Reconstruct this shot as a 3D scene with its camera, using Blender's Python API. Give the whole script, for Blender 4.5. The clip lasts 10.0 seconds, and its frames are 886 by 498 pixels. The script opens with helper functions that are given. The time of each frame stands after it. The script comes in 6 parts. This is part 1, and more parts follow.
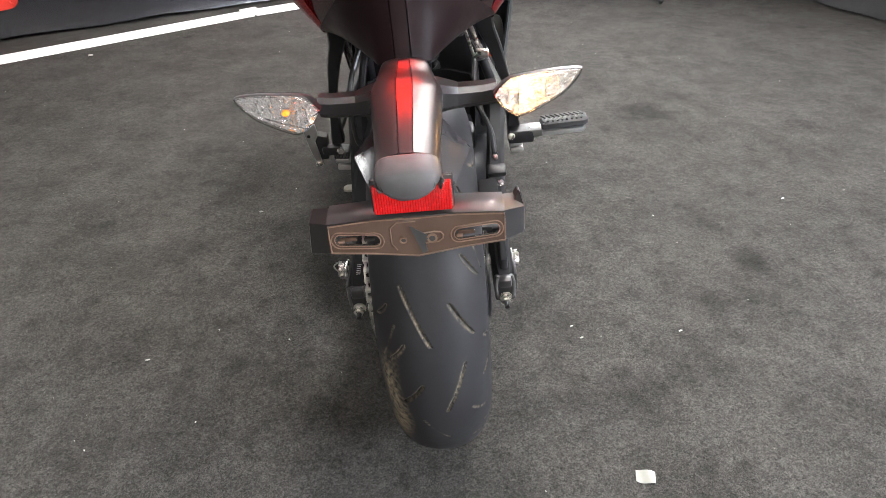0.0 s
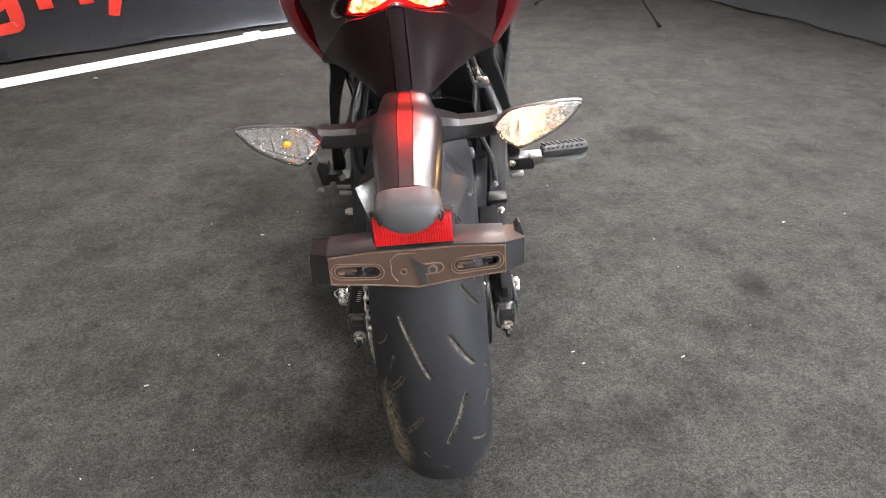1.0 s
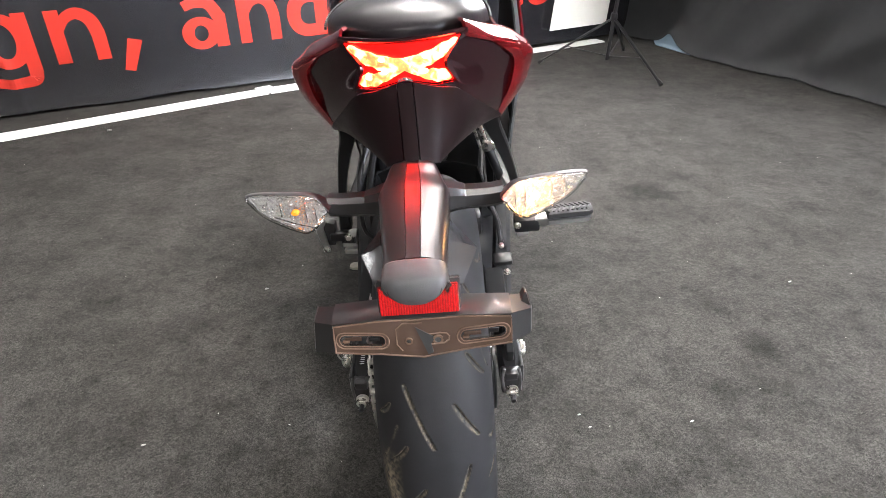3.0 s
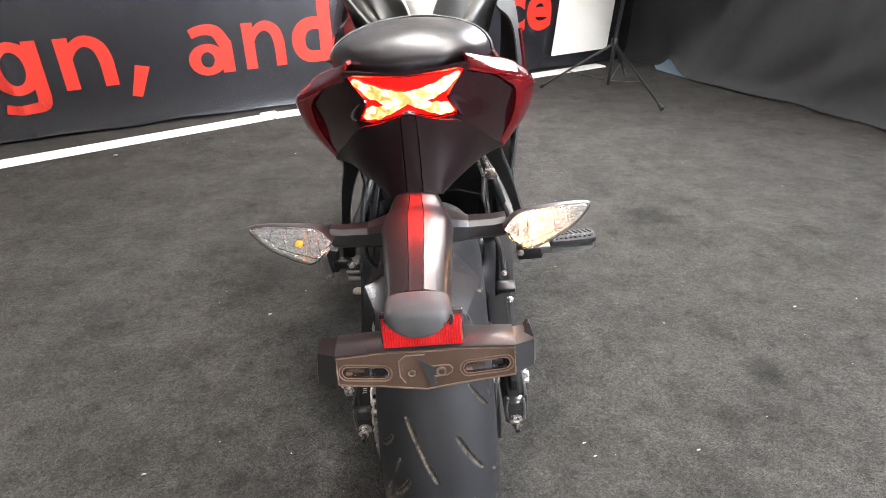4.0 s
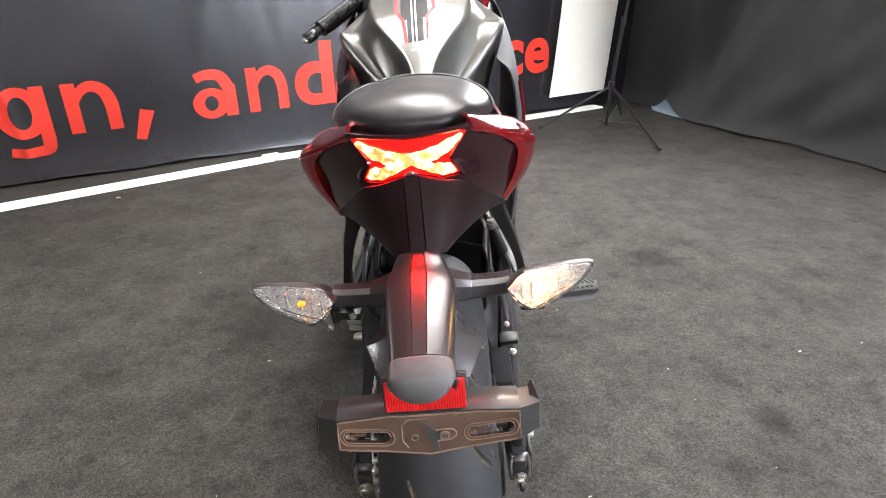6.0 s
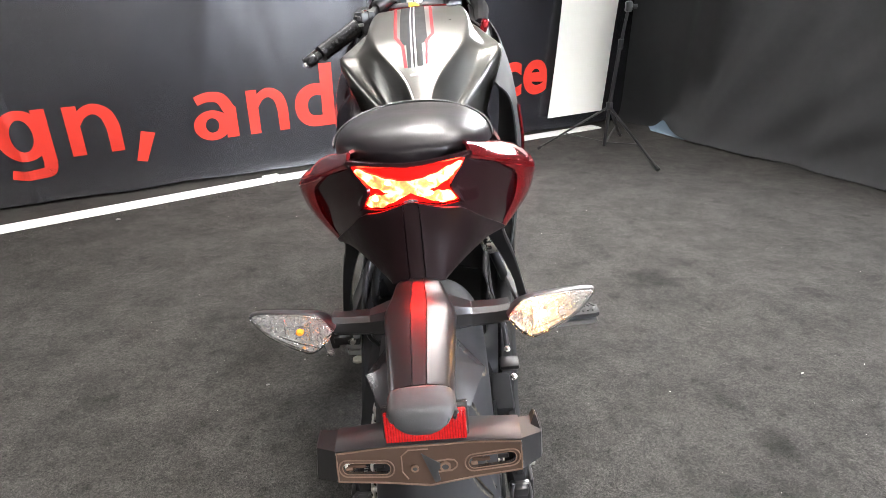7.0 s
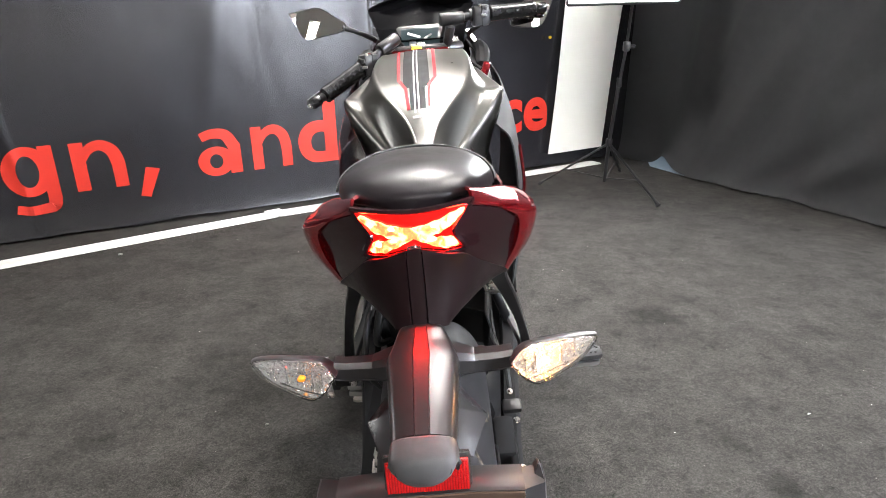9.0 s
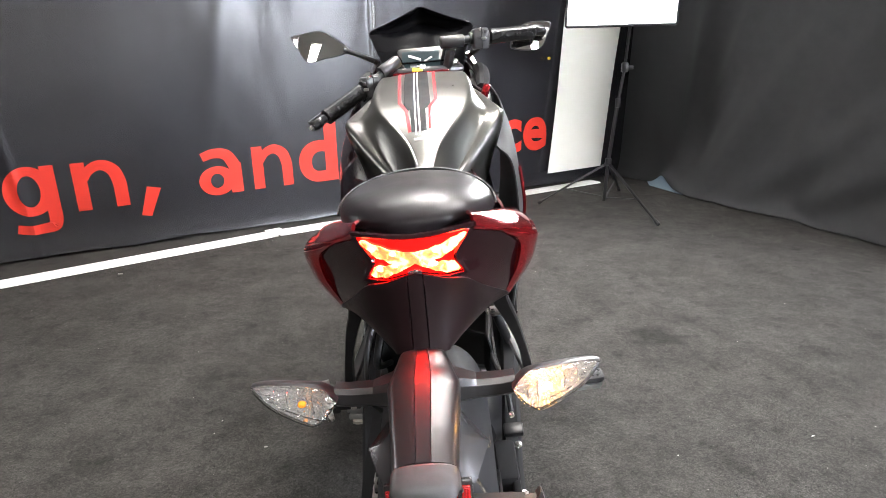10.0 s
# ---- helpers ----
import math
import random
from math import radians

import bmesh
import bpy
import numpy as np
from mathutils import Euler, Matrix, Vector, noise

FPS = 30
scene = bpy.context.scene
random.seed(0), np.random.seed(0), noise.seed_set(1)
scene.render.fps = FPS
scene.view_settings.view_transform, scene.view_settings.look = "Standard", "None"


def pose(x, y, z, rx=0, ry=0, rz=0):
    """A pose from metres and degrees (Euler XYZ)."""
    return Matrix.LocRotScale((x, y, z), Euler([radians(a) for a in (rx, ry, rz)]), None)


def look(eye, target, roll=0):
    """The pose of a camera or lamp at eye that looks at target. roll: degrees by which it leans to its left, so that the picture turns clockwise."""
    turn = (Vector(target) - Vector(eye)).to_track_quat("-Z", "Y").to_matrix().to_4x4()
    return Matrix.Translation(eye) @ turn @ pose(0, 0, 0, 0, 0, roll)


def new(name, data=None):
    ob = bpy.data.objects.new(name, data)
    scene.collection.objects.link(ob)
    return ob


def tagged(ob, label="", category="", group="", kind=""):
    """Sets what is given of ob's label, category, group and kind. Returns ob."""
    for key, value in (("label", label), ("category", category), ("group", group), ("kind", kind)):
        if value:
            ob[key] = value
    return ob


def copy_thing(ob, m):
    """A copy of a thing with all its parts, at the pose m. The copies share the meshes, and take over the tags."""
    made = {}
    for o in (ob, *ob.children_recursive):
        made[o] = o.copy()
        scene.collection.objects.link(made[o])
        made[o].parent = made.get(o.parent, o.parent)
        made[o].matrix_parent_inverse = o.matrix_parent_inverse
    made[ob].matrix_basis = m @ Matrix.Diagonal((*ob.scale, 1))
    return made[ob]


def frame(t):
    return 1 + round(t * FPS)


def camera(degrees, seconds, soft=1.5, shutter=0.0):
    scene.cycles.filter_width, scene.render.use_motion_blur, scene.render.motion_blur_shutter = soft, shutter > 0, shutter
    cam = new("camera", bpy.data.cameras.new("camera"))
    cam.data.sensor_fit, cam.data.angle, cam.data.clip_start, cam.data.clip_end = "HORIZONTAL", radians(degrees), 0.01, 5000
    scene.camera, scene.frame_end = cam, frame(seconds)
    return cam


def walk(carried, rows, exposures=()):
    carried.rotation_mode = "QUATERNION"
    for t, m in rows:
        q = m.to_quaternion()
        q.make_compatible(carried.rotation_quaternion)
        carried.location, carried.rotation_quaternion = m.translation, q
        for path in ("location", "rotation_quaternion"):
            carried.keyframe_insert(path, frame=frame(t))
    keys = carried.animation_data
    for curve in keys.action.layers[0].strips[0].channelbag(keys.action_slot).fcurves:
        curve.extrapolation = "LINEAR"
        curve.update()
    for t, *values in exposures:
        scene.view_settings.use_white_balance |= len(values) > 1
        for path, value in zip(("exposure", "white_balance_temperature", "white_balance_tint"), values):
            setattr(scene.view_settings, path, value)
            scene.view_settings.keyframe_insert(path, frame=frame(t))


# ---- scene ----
cam = camera(74.3, 10.0, soft=0.75)
PATH = [
    (0, (0.037, 0.133, 0.95), (0.007, 1.729, -0.255), -0.8),
    (0.5, (0.036, 0.138, 0.955), (0.008, 1.747, -0.232), -0.6),
    (1, (0.038, 0.143, 0.961), (0.004, 1.776, -0.193), -0.8),
    (1.5, (0.037, 0.147, 0.966), (-0.001, 1.808, -0.147), -0.8),
    (2, (0.036, 0.152, 0.972), (-0.004, 1.833, -0.11), -0.9),
    (2.5, (0.035, 0.155, 0.977), (-0.007, 1.857, -0.074), -0.4),
    (4, (0.035, 0.162, 0.992), (-0.023, 1.918, 0.038), -0.6),
    (4.5, (0.034, 0.165, 0.998), (-0.025, 1.937, 0.074), -0.7),
    (5, (0.033, 0.169, 1.003), (-0.025, 1.955, 0.106), -0.8),
    (5.5, (0.032, 0.173, 1.01), (-0.027, 1.972, 0.137), -0.7),
    (7, (0.031, 0.184, 1.024), (-0.026, 2.022, 0.236), -0.9),
    (7.5, (0.031, 0.184, 1.028), (-0.026, 2.034, 0.268), -0.7),
    (8, (0.03, 0.186, 1.032), (-0.028, 2.044, 0.296), -0.6),
    (8.5, (0.029, 0.187, 1.035), (-0.03, 2.057, 0.327), -0.7),
    (9, (0.029, 0.188, 1.039), (-0.031, 2.066, 0.355), -0.8),
    (9.5, (0.028, 0.19, 1.042), (-0.031, 2.08, 0.389), -0.8),
    (10, (0.027, 0.191, 1.046), (-0.032, 2.089, 0.42), -0.8),
]
EXPOSURE = [(0, 0.3), (1.5, 0.3), (4, 0.35), (6, 0.35), (7.5, 0.26), (8.5, 0.17), (10, 0.16)]
walk(cam, [(t, look(eye, target, roll)) for t, eye, target, roll in PATH], EXPOSURE)


# ---- world and lights ----
world = bpy.data.worlds.new("world")
scene.world = world
world.use_nodes = True
world.node_tree.nodes["Background"].inputs[0].default_value = (1.0, 0.97, 0.93, 1)
world.node_tree.nodes["Background"].inputs[1].default_value = 0.3


# ---- materials ----
def material(name, color, rough=0.5, metal=0.0, coat=0.0, vary=0.15, scale=40.0, bump=0.0, bump_scale=200.0,
             trans=0.0, emit=0.0, emit_color=None, rough_vary=0.1, spec=0.5, ior=1.5, distort=0.0):
    m = bpy.data.materials.new(name)
    m.use_nodes = True
    t = m.node_tree
    p = t.nodes["Principled BSDF"]
    p.inputs["Roughness"].default_value = rough
    p.inputs["Metallic"].default_value = metal
    p.inputs["Coat Weight"].default_value = coat
    p.inputs["Coat Roughness"].default_value = 0.05
    p.inputs["Specular IOR Level"].default_value = spec
    p.inputs["IOR"].default_value = ior
    p.inputs["Transmission Weight"].default_value = trans
    if emit:
        p.inputs["Emission Color"].default_value = (*(emit_color or color), 1)
        p.inputs["Emission Strength"].default_value = emit
    co = t.nodes.new("ShaderNodeTexCoord")
    if vary or rough_vary:
        n = t.nodes.new("ShaderNodeTexNoise")
        n.inputs["Scale"].default_value = scale
        n.inputs["Detail"].default_value = 6
        n.inputs["Distortion"].default_value = distort
        t.links.new(co.outputs["Object"], n.inputs["Vector"])
        mix = t.nodes.new("ShaderNodeMix")
        mix.data_type = "RGBA"
        mix.inputs["A"].default_value = (*[c * (1 - vary) for c in color], 1)
        mix.inputs["B"].default_value = (*[min(1, c * (1 + vary)) for c in color], 1)
        t.links.new(n.outputs["Fac"], mix.inputs["Factor"])
        t.links.new(mix.outputs["Result"], p.inputs["Base Color"])
        if rough_vary:
            r = t.nodes.new("ShaderNodeMapRange")
            r.inputs["To Min"].default_value = max(0.0, rough - rough_vary)
            r.inputs["To Max"].default_value = min(1.0, rough + rough_vary)
            t.links.new(n.outputs["Fac"], r.inputs["Value"])
            t.links.new(r.outputs["Result"], p.inputs["Roughness"])
    else:
        p.inputs["Base Color"].default_value = (*color, 1)
    if bump:
        n2 = t.nodes.new("ShaderNodeTexNoise")
        n2.inputs["Scale"].default_value = bump_scale
        n2.inputs["Detail"].default_value = 4
        t.links.new(co.outputs["Object"], n2.inputs["Vector"])
        b = t.nodes.new("ShaderNodeBump")
        b.inputs["Strength"].default_value = bump
        b.inputs["Distance"].default_value = 0.002
        t.links.new(n2.outputs["Fac"], b.inputs["Height"])
        t.links.new(b.outputs["Normal"], p.inputs["Normal"])
    return m


def mat_carpet():
    m = material("carpet", (0.06, 0.058, 0.055), 0.95, vary=0, rough_vary=0, spec=0.15)
    t = m.node_tree
    p = t.nodes["Principled BSDF"]
    co = t.nodes.new("ShaderNodeTexCoord")

    def noise_node(scale, detail, lo, hi, a, b):
        n = t.nodes.new("ShaderNodeTexNoise")
        n.inputs["Scale"].default_value, n.inputs["Detail"].default_value = scale, detail
        t.links.new(co.outputs["Object"], n.inputs["Vector"])
        r = t.nodes.new("ShaderNodeMapRange")
        r.inputs["From Min"].default_value, r.inputs["From Max"].default_value = lo, hi
        r.inputs["To Min"].default_value, r.inputs["To Max"].default_value = a, b
        t.links.new(n.outputs["Fac"], r.inputs["Value"])
        return n, r
    def grain_node(scale, a, b):
        v = t.nodes.new("ShaderNodeTexVoronoi")
        v.inputs["Scale"].default_value = scale
        t.links.new(co.outputs["Object"], v.inputs["Vector"])
        sep = t.nodes.new("ShaderNodeSeparateColor")
        t.links.new(v.outputs["Color"], sep.inputs["Color"])
        r = t.nodes.new("ShaderNodeMapRange")
        r.inputs["To Min"].default_value, r.inputs["To Max"].default_value = a, b
        t.links.new(sep.outputs["Red"], r.inputs["Value"])
        return r
    fibre = grain_node(620, 0.5, 1.5)
    clump = grain_node(260, 0.72, 1.28)
    _, tuft = noise_node(75, 9, 0.36, 0.64, 0.86, 1.14)
    _, mottle = noise_node(22, 6, 0.34, 0.66, 0.9, 1.1)
    _, patch_ = noise_node(5.5, 8, 0.34, 0.64, 0.76, 1.18)
    _, stain = noise_node(13, 6, 0.57, 0.72, 1.0, 0.66)
    last = fibre.outputs["Result"]
    def speck_node(scale, size, k):
        v = t.nodes.new("ShaderNodeTexVoronoi")
        v.inputs["Scale"].default_value = scale
        t.links.new(co.outputs["Object"], v.inputs["Vector"])
        r = t.nodes.new("ShaderNodeMapRange")
        r.inputs["From Min"].default_value, r.inputs["From Max"].default_value = size * 0.6, size
        r.inputs["To Min"].default_value, r.inputs["To Max"].default_value = k, 1.0
        t.links.new(v.outputs["Distance"], r.inputs["Value"])
        return r
    dark_speck = speck_node(42, 0.12, 0.55)
    pale_speck = speck_node(31, 0.05, 2.2)
    for other in (clump, tuft, mottle, patch_, stain, dark_speck, pale_speck):
        mul = t.nodes.new("ShaderNodeMath")
        mul.operation = "MULTIPLY"
        t.links.new(last, mul.inputs[0])
        t.links.new(other.outputs["Result"], mul.inputs[1])
        last = mul.outputs[0]
    # two old spills, each a dark irregular patch
    for cx, cy, rx, ry, k in ((0.775, 2.262, 0.17, 0.11, 0.5), (0.42, 0.9, 0.09, 0.08, 0.62), (0.82, 1.35, 0.07, 0.07, 0.62), (0.66, 1.17, 0.06, 0.05, 0.72)):
        mp = t.nodes.new("ShaderNodeMapping")
        mp.inputs["Location"].default_value = (-cx / rx, -cy / ry, 0)
        mp.inputs["Scale"].default_value = (1 / rx, 1 / ry, 1)
        t.links.new(co.outputs["Object"], mp.inputs["Vector"])
        ln = t.nodes.new("ShaderNodeVectorMath")
        ln.operation = "LENGTH"
        t.links.new(mp.outputs["Vector"], ln.inputs[0])
        n3 = t.nodes.new("ShaderNodeTexNoise")
        n3.inputs["Scale"].default_value, n3.inputs["Detail"].default_value = 18, 4
        t.links.new(co.outputs["Object"], n3.inputs["Vector"])
        ad = t.nodes.new("ShaderNodeMath")
        ad.operation = "MULTIPLY_ADD"
        ad.inputs[1].default_value = 1.1
        t.links.new(n3.outputs["Fac"], ad.inputs[0])
        t.links.new(ln.outputs["Value"], ad.inputs[2])
        r = t.nodes.new("ShaderNodeMapRange")
        r.inputs["From Min"].default_value, r.inputs["From Max"].default_value = 0.9, 1.6
        r.inputs["To Min"].default_value, r.inputs["To Max"].default_value = k, 1.0
        t.links.new(ad.outputs[0], r.inputs["Value"])
        mul = t.nodes.new("ShaderNodeMath")
        mul.operation = "MULTIPLY"
        t.links.new(last, mul.inputs[0])
        t.links.new(r.outputs["Result"], mul.inputs[1])
        last = mul.outputs[0]
    vm = t.nodes.new("ShaderNodeVectorMath")
    vm.operation = "SCALE"
    vm.inputs[0].default_value = (0.0398, 0.0377, 0.0352)
    t.links.new(last, vm.inputs["Scale"])
    t.links.new(vm.outputs["Vector"], p.inputs["Base Color"])
    b = t.nodes.new("ShaderNodeBump")
    b.inputs["Strength"].default_value, b.inputs["Distance"].default_value = 0.06, 0.001
    t.links.new(fibre.outputs["Result"], b.inputs["Height"])
    t.links.new(b.outputs["Normal"], p.inputs["Normal"])
    return m


def mat_tyre():
    m = material("tyre_rubber", (0.022, 0.0216, 0.0235), 0.62, vary=0.2, scale=60, bump=0.04, bump_scale=500, rough_vary=0.08, spec=0.2)
    t = m.node_tree
    p = t.nodes["Principled BSDF"]
    at = t.nodes.new("ShaderNodeAttribute")
    at.attribute_name = "dust"
    mix = t.nodes.new("ShaderNodeMix")
    mix.data_type = "RGBA"
    mix.inputs["B"].default_value = (0.3, 0.25, 0.175, 1)
    t.links.new(p.inputs["Base Color"].links[0].from_socket, mix.inputs["A"])
    n = t.nodes.new("ShaderNodeTexNoise")
    n.inputs["Scale"].default_value, n.inputs["Detail"].default_value = 160, 5
    co = t.nodes.new("ShaderNodeTexCoord")
    t.links.new(co.outputs["Object"], n.inputs["Vector"])
    r = t.nodes.new("ShaderNodeMapRange")
    r.inputs["From Min"].default_value, r.inputs["From Max"].default_value = 0.35, 0.65
    t.links.new(n.outputs["Fac"], r.inputs["Value"])
    mul = t.nodes.new("ShaderNodeMath")
    mul.operation = "MULTIPLY"
    t.links.new(at.outputs["Fac"], mul.inputs[0])
    t.links.new(r.outputs["Result"], mul.inputs[1])
    t.links.new(mul.outputs[0], mix.inputs["Factor"])
    t.links.new(mix.outputs["Result"], p.inputs["Base Color"])
    return m


M = {}
M["carpet"] = mat_carpet()
M["tyre"] = mat_tyre()
M["matte"] = material("matte_black_plastic", (0.018, 0.018, 0.019), 0.42, vary=0.2, scale=80, bump=0.12, bump_scale=700)
# black plastic; its red tint stands in for the tail lamp's glow
M["grain"] = material("grained_plastic_glow_tint", (0.013, 0.0068, 0.0075), 0.36, vary=0.2, scale=60, bump=0.1, bump_scale=900, spec=0.16)
M["flap"] = material("dull_grey_plastic", (0.03, 0.03, 0.032), 0.2, spec=0.8, vary=0.2, scale=50, bump=0.04, bump_scale=900)
# paler bronze paints lit edges on the bracket's rims and beads
M["bronze_edge"] = material("lit_bracket_edge", (0.17, 0.11, 0.08), 0.22, vary=0.35, scale=60)
M["cap"] = material("scuffed_plastic", (0.075, 0.073, 0.075), 0.42, vary=0.35, scale=45, bump=0.08, bump_scale=700, distort=1.0)
M["satin"] = material("satin_plastic", (0.026, 0.025, 0.026), 0.3, vary=0.1, scale=50, bump=0.08, bump_scale=800, rough_vary=0.025)
M["arm"] = material("arm_plastic", (0.022, 0.0205, 0.021), 0.3, vary=0.12, scale=50, bump=0.08, bump_scale=800, rough_vary=0.03, spec=0.6)
# black paint with the tail lamp's red glow mixed into its base
M["gloss"] = material("gloss_black_paint_glow_tint", (0.015, 0.0042, 0.0055), 0.11, spec=0.3, coat=0.15, vary=0.1, scale=20, rough_vary=0.05)
M["red"] = material("red_metallic_paint", (0.36, 0.004, 0.01), 0.15, metal=0.75, coat=1.0, vary=0.12, scale=25, rough_vary=0.05)
M["dull"] = material("dull_black_plastic", (0.015, 0.015, 0.016), 0.85, vary=0.2, scale=60, spec=0.2)
M["tank"] = material("satin_grey_paint", (0.15, 0.147, 0.137), 0.3, metal=0.87, vary=0.1, scale=12, rough_vary=0.06)
M["stripe_red"] = material("red_stripe", (0.33, 0.02, 0.025), 0.55, spec=0.2, vary=0.06)
M["stripe_white"] = material("white_stripe", (0.7, 0.7, 0.7), 0.35, vary=0.05)
M["stripe_black"] = material("black_stripe", (0.008, 0.008, 0.009), 0.6, spec=0.15, vary=0.1)
M["seat"] = material("seat_vinyl", (0.015, 0.012, 0.0138), 0.35, vary=0.15, scale=60, bump=0.12, bump_scale=900, rough_vary=0.06, spec=0.33)
M["stitch"] = material("pale_thread", (0.3, 0.3, 0.29), 0.7, vary=0.2, scale=300)
M["frame"] = material("frame_paint", (0.008, 0.008, 0.009), 0.35, vary=0.15, scale=50)
M["alloy"] = material("cast_alloy", (0.55, 0.55, 0.54), 0.38, metal=1.0, vary=0.15, scale=70, bump=0.1, bump_scale=500)
M["zinc"] = material("zinc_steel", (0.72, 0.7, 0.66), 0.28, metal=1.0, vary=0.15, scale=120)
M["chain"] = material("chain_steel", (0.42, 0.41, 0.39), 0.36, metal=1.0, vary=0.3, scale=300)
M["rubber"] = material("rubber", (0.02, 0.02, 0.021), 0.6, vary=0.2, scale=120, bump=0.1)
M["bronze"] = material("smoked_bracket", (0.072, 0.043, 0.031), 0.24, vary=0.1, scale=30, coat=0.6, rough_vary=0.02)
M["wrap"] = material("film_wrapped_rubber", (0.014, 0.014, 0.015), 0.2, vary=0.2, scale=60, bump=0.8, bump_scale=70, distort=1.5)
# darker copy of the reflector's red, painting shade between the ribs
M["reflex_dark"] = material("red_reflex_shade", (0.34, 0.003, 0.004), 0.2, coat=1.0, vary=0.4, scale=220)
# ribs glow faintly in place of the light a reflector returns
M["reflex"] = material("red_reflex_glow", (0.55, 0.008, 0.01), 0.15, coat=1.0, vary=0.5, scale=220, bump=0.8, bump_scale=420, emit=0.1, emit_color=(0.9, 0.02, 0.02))
M["lens"] = material("clear_lens", (1.0, 1.0, 1.0), 0.03, trans=1.0, vary=0, rough_vary=0, ior=1.46, bump=0.05, bump_scale=160)
M["chrome"] = material("lamp_reflector", (0.95, 0.95, 0.94), 0.09, metal=0.88, vary=0.05, scale=200, bump=0.06, bump_scale=160, rough_vary=0.03)
# unlit bulb, given a faint amber glow of its own
M["amber"] = material("amber_bulb", (0.95, 0.33, 0.03), 0.15, vary=0.05, emit=0.1, emit_color=(1.0, 0.3, 0.03))
M["amber_lit"] = material("lit_amber_bulb", (0.95, 0.4, 0.06), 0.15, vary=0.05, emit=700.0, emit_color=(1.0, 0.45, 0.12))
M["lamp_red"] = material("tail_lens", (0.25, 0.004, 0.004), 0.1, vary=0, rough_vary=0, coat=0.6, emit=1.2, emit_color=(1.0, 0.006, 0.004))
M["led"] = material("led_strip", (1.0, 0.5, 0.3), 0.3, vary=0, rough_vary=0, emit=150.0, emit_color=(1.0, 0.018, 0.007))


def mat_led_band():
    """Mottled glow of the lamp's strips: hot white-yellow spots in an orange-red band."""
    m = material("led_strip_soft", (1.0, 0.35, 0.1), 0.3, vary=0, rough_vary=0, emit=150.0)
    t = m.node_tree
    p = t.nodes["Principled BSDF"]
    co = t.nodes.new("ShaderNodeTexCoord")
    n = t.nodes.new("ShaderNodeTexNoise")
    n.inputs["Scale"].default_value, n.inputs["Detail"].default_value, n.inputs["Distortion"].default_value = 95, 3, 0.6
    t.links.new(co.outputs["Object"], n.inputs["Vector"])
    r = t.nodes.new("ShaderNodeValToRGB")
    e = r.color_ramp.elements
    e[0].position, e[0].color = 0.34, (0.5, 0.0012, 0.0006, 1)
    e[1].position, e[1].color = 0.54, (1, 0.012, 0.005, 1)
    mid = e.new(0.44)
    mid.color = (0.9, 0.003, 0.0007, 1)
    t.links.new(n.outputs["Fac"], r.inputs["Fac"])
    t.links.new(r.outputs["Color"], p.inputs["Emission Color"])
    return m


M["led_dim"] = mat_led_band()
M["mirror"] = material("mirror_glass", (0.9, 0.9, 0.88), 0.02, metal=1.0, vary=0, rough_vary=0)
M["shield"] = material("smoked_screen", (0.003, 0.003, 0.0035), 0.14, spec=0.03, vary=0.1, rough_vary=0.03)
M["screen"] = material("lcd", (0.02, 0.028, 0.032), 0.12, vary=0.15, scale=60, emit=0.05, emit_color=(0.5, 0.75, 0.8))
M["swgear"] = material("switchgear_plastic", (0.05, 0.05, 0.053), 0.38, vary=0.15, scale=60, bump=0.06, bump_scale=600)
M["worn"] = material("scuffed_pale_alloy", (0.34, 0.32, 0.27), 0.6, vary=0.35, scale=90, bump=0.2, bump_scale=200)
M["yellow"] = material("yellow_tag", (0.85, 0.6, 0.02), 0.5, vary=0.1)
M["banner"] = None
M["letter"] = material("red_print", (0.64, 0.038, 0.024), 0.38, spec=0.5, vary=0.06, scale=8, bump=0.05, bump_scale=30)
M["strip"] = material("white_profile", (0.82, 0.82, 0.8), 0.35, vary=0.05, scale=20)
M["cloth"] = material("black_drape", (0.03, 0.031, 0.033), 0.8, vary=0.25, scale=14, bump=0.3, bump_scale=300, spec=0.25)
M["panel"] = material("white_reflector_sheet", (0.88, 0.88, 0.82), 0.35, vary=0.04, scale=5)
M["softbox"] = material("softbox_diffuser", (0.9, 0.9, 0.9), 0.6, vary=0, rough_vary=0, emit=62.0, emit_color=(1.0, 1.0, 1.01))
# diffuser of an unseen softbox, added to brighten the bike's left faces
M["softbox_fill"] = material("fill_softbox_diffuser", (0.9, 0.9, 0.9), 0.6, vary=0, rough_vary=0, emit=12.0, emit_color=(1.0, 1.0, 1.01))
M["lightpanel"] = material("light_panel_diffuser", (0.9, 0.9, 0.9), 0.6, vary=0, rough_vary=0, emit=58.0, emit_color=(1.05, 1.0, 0.95))
# unseen panel added to brighten the pale east wall that the banner reflects
M["wallfill"] = material("wall_fill_diffuser", (0.9, 0.9, 0.9), 0.6, vary=0, rough_vary=0, emit=235.0, emit_color=(0.93, 0.98, 1.08))
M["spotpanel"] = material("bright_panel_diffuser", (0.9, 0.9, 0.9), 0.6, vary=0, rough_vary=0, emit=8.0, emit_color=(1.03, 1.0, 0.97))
M["keypanel"] = material("key_panel_diffuser", (0.9, 0.9, 0.9), 0.6, vary=0, rough_vary=0, emit=370.0, emit_color=(1.05, 1.0, 0.96))
M["sidepanel"] = material("side_panel_diffuser", (0.9, 0.9, 0.9), 0.6, vary=0, rough_vary=0, emit=82.0, emit_color=(1.05, 1.0, 0.96))
M["wall"] = material("dark_wall", (0.1, 0.1, 0.1), 0.8, vary=0.1, scale=3)
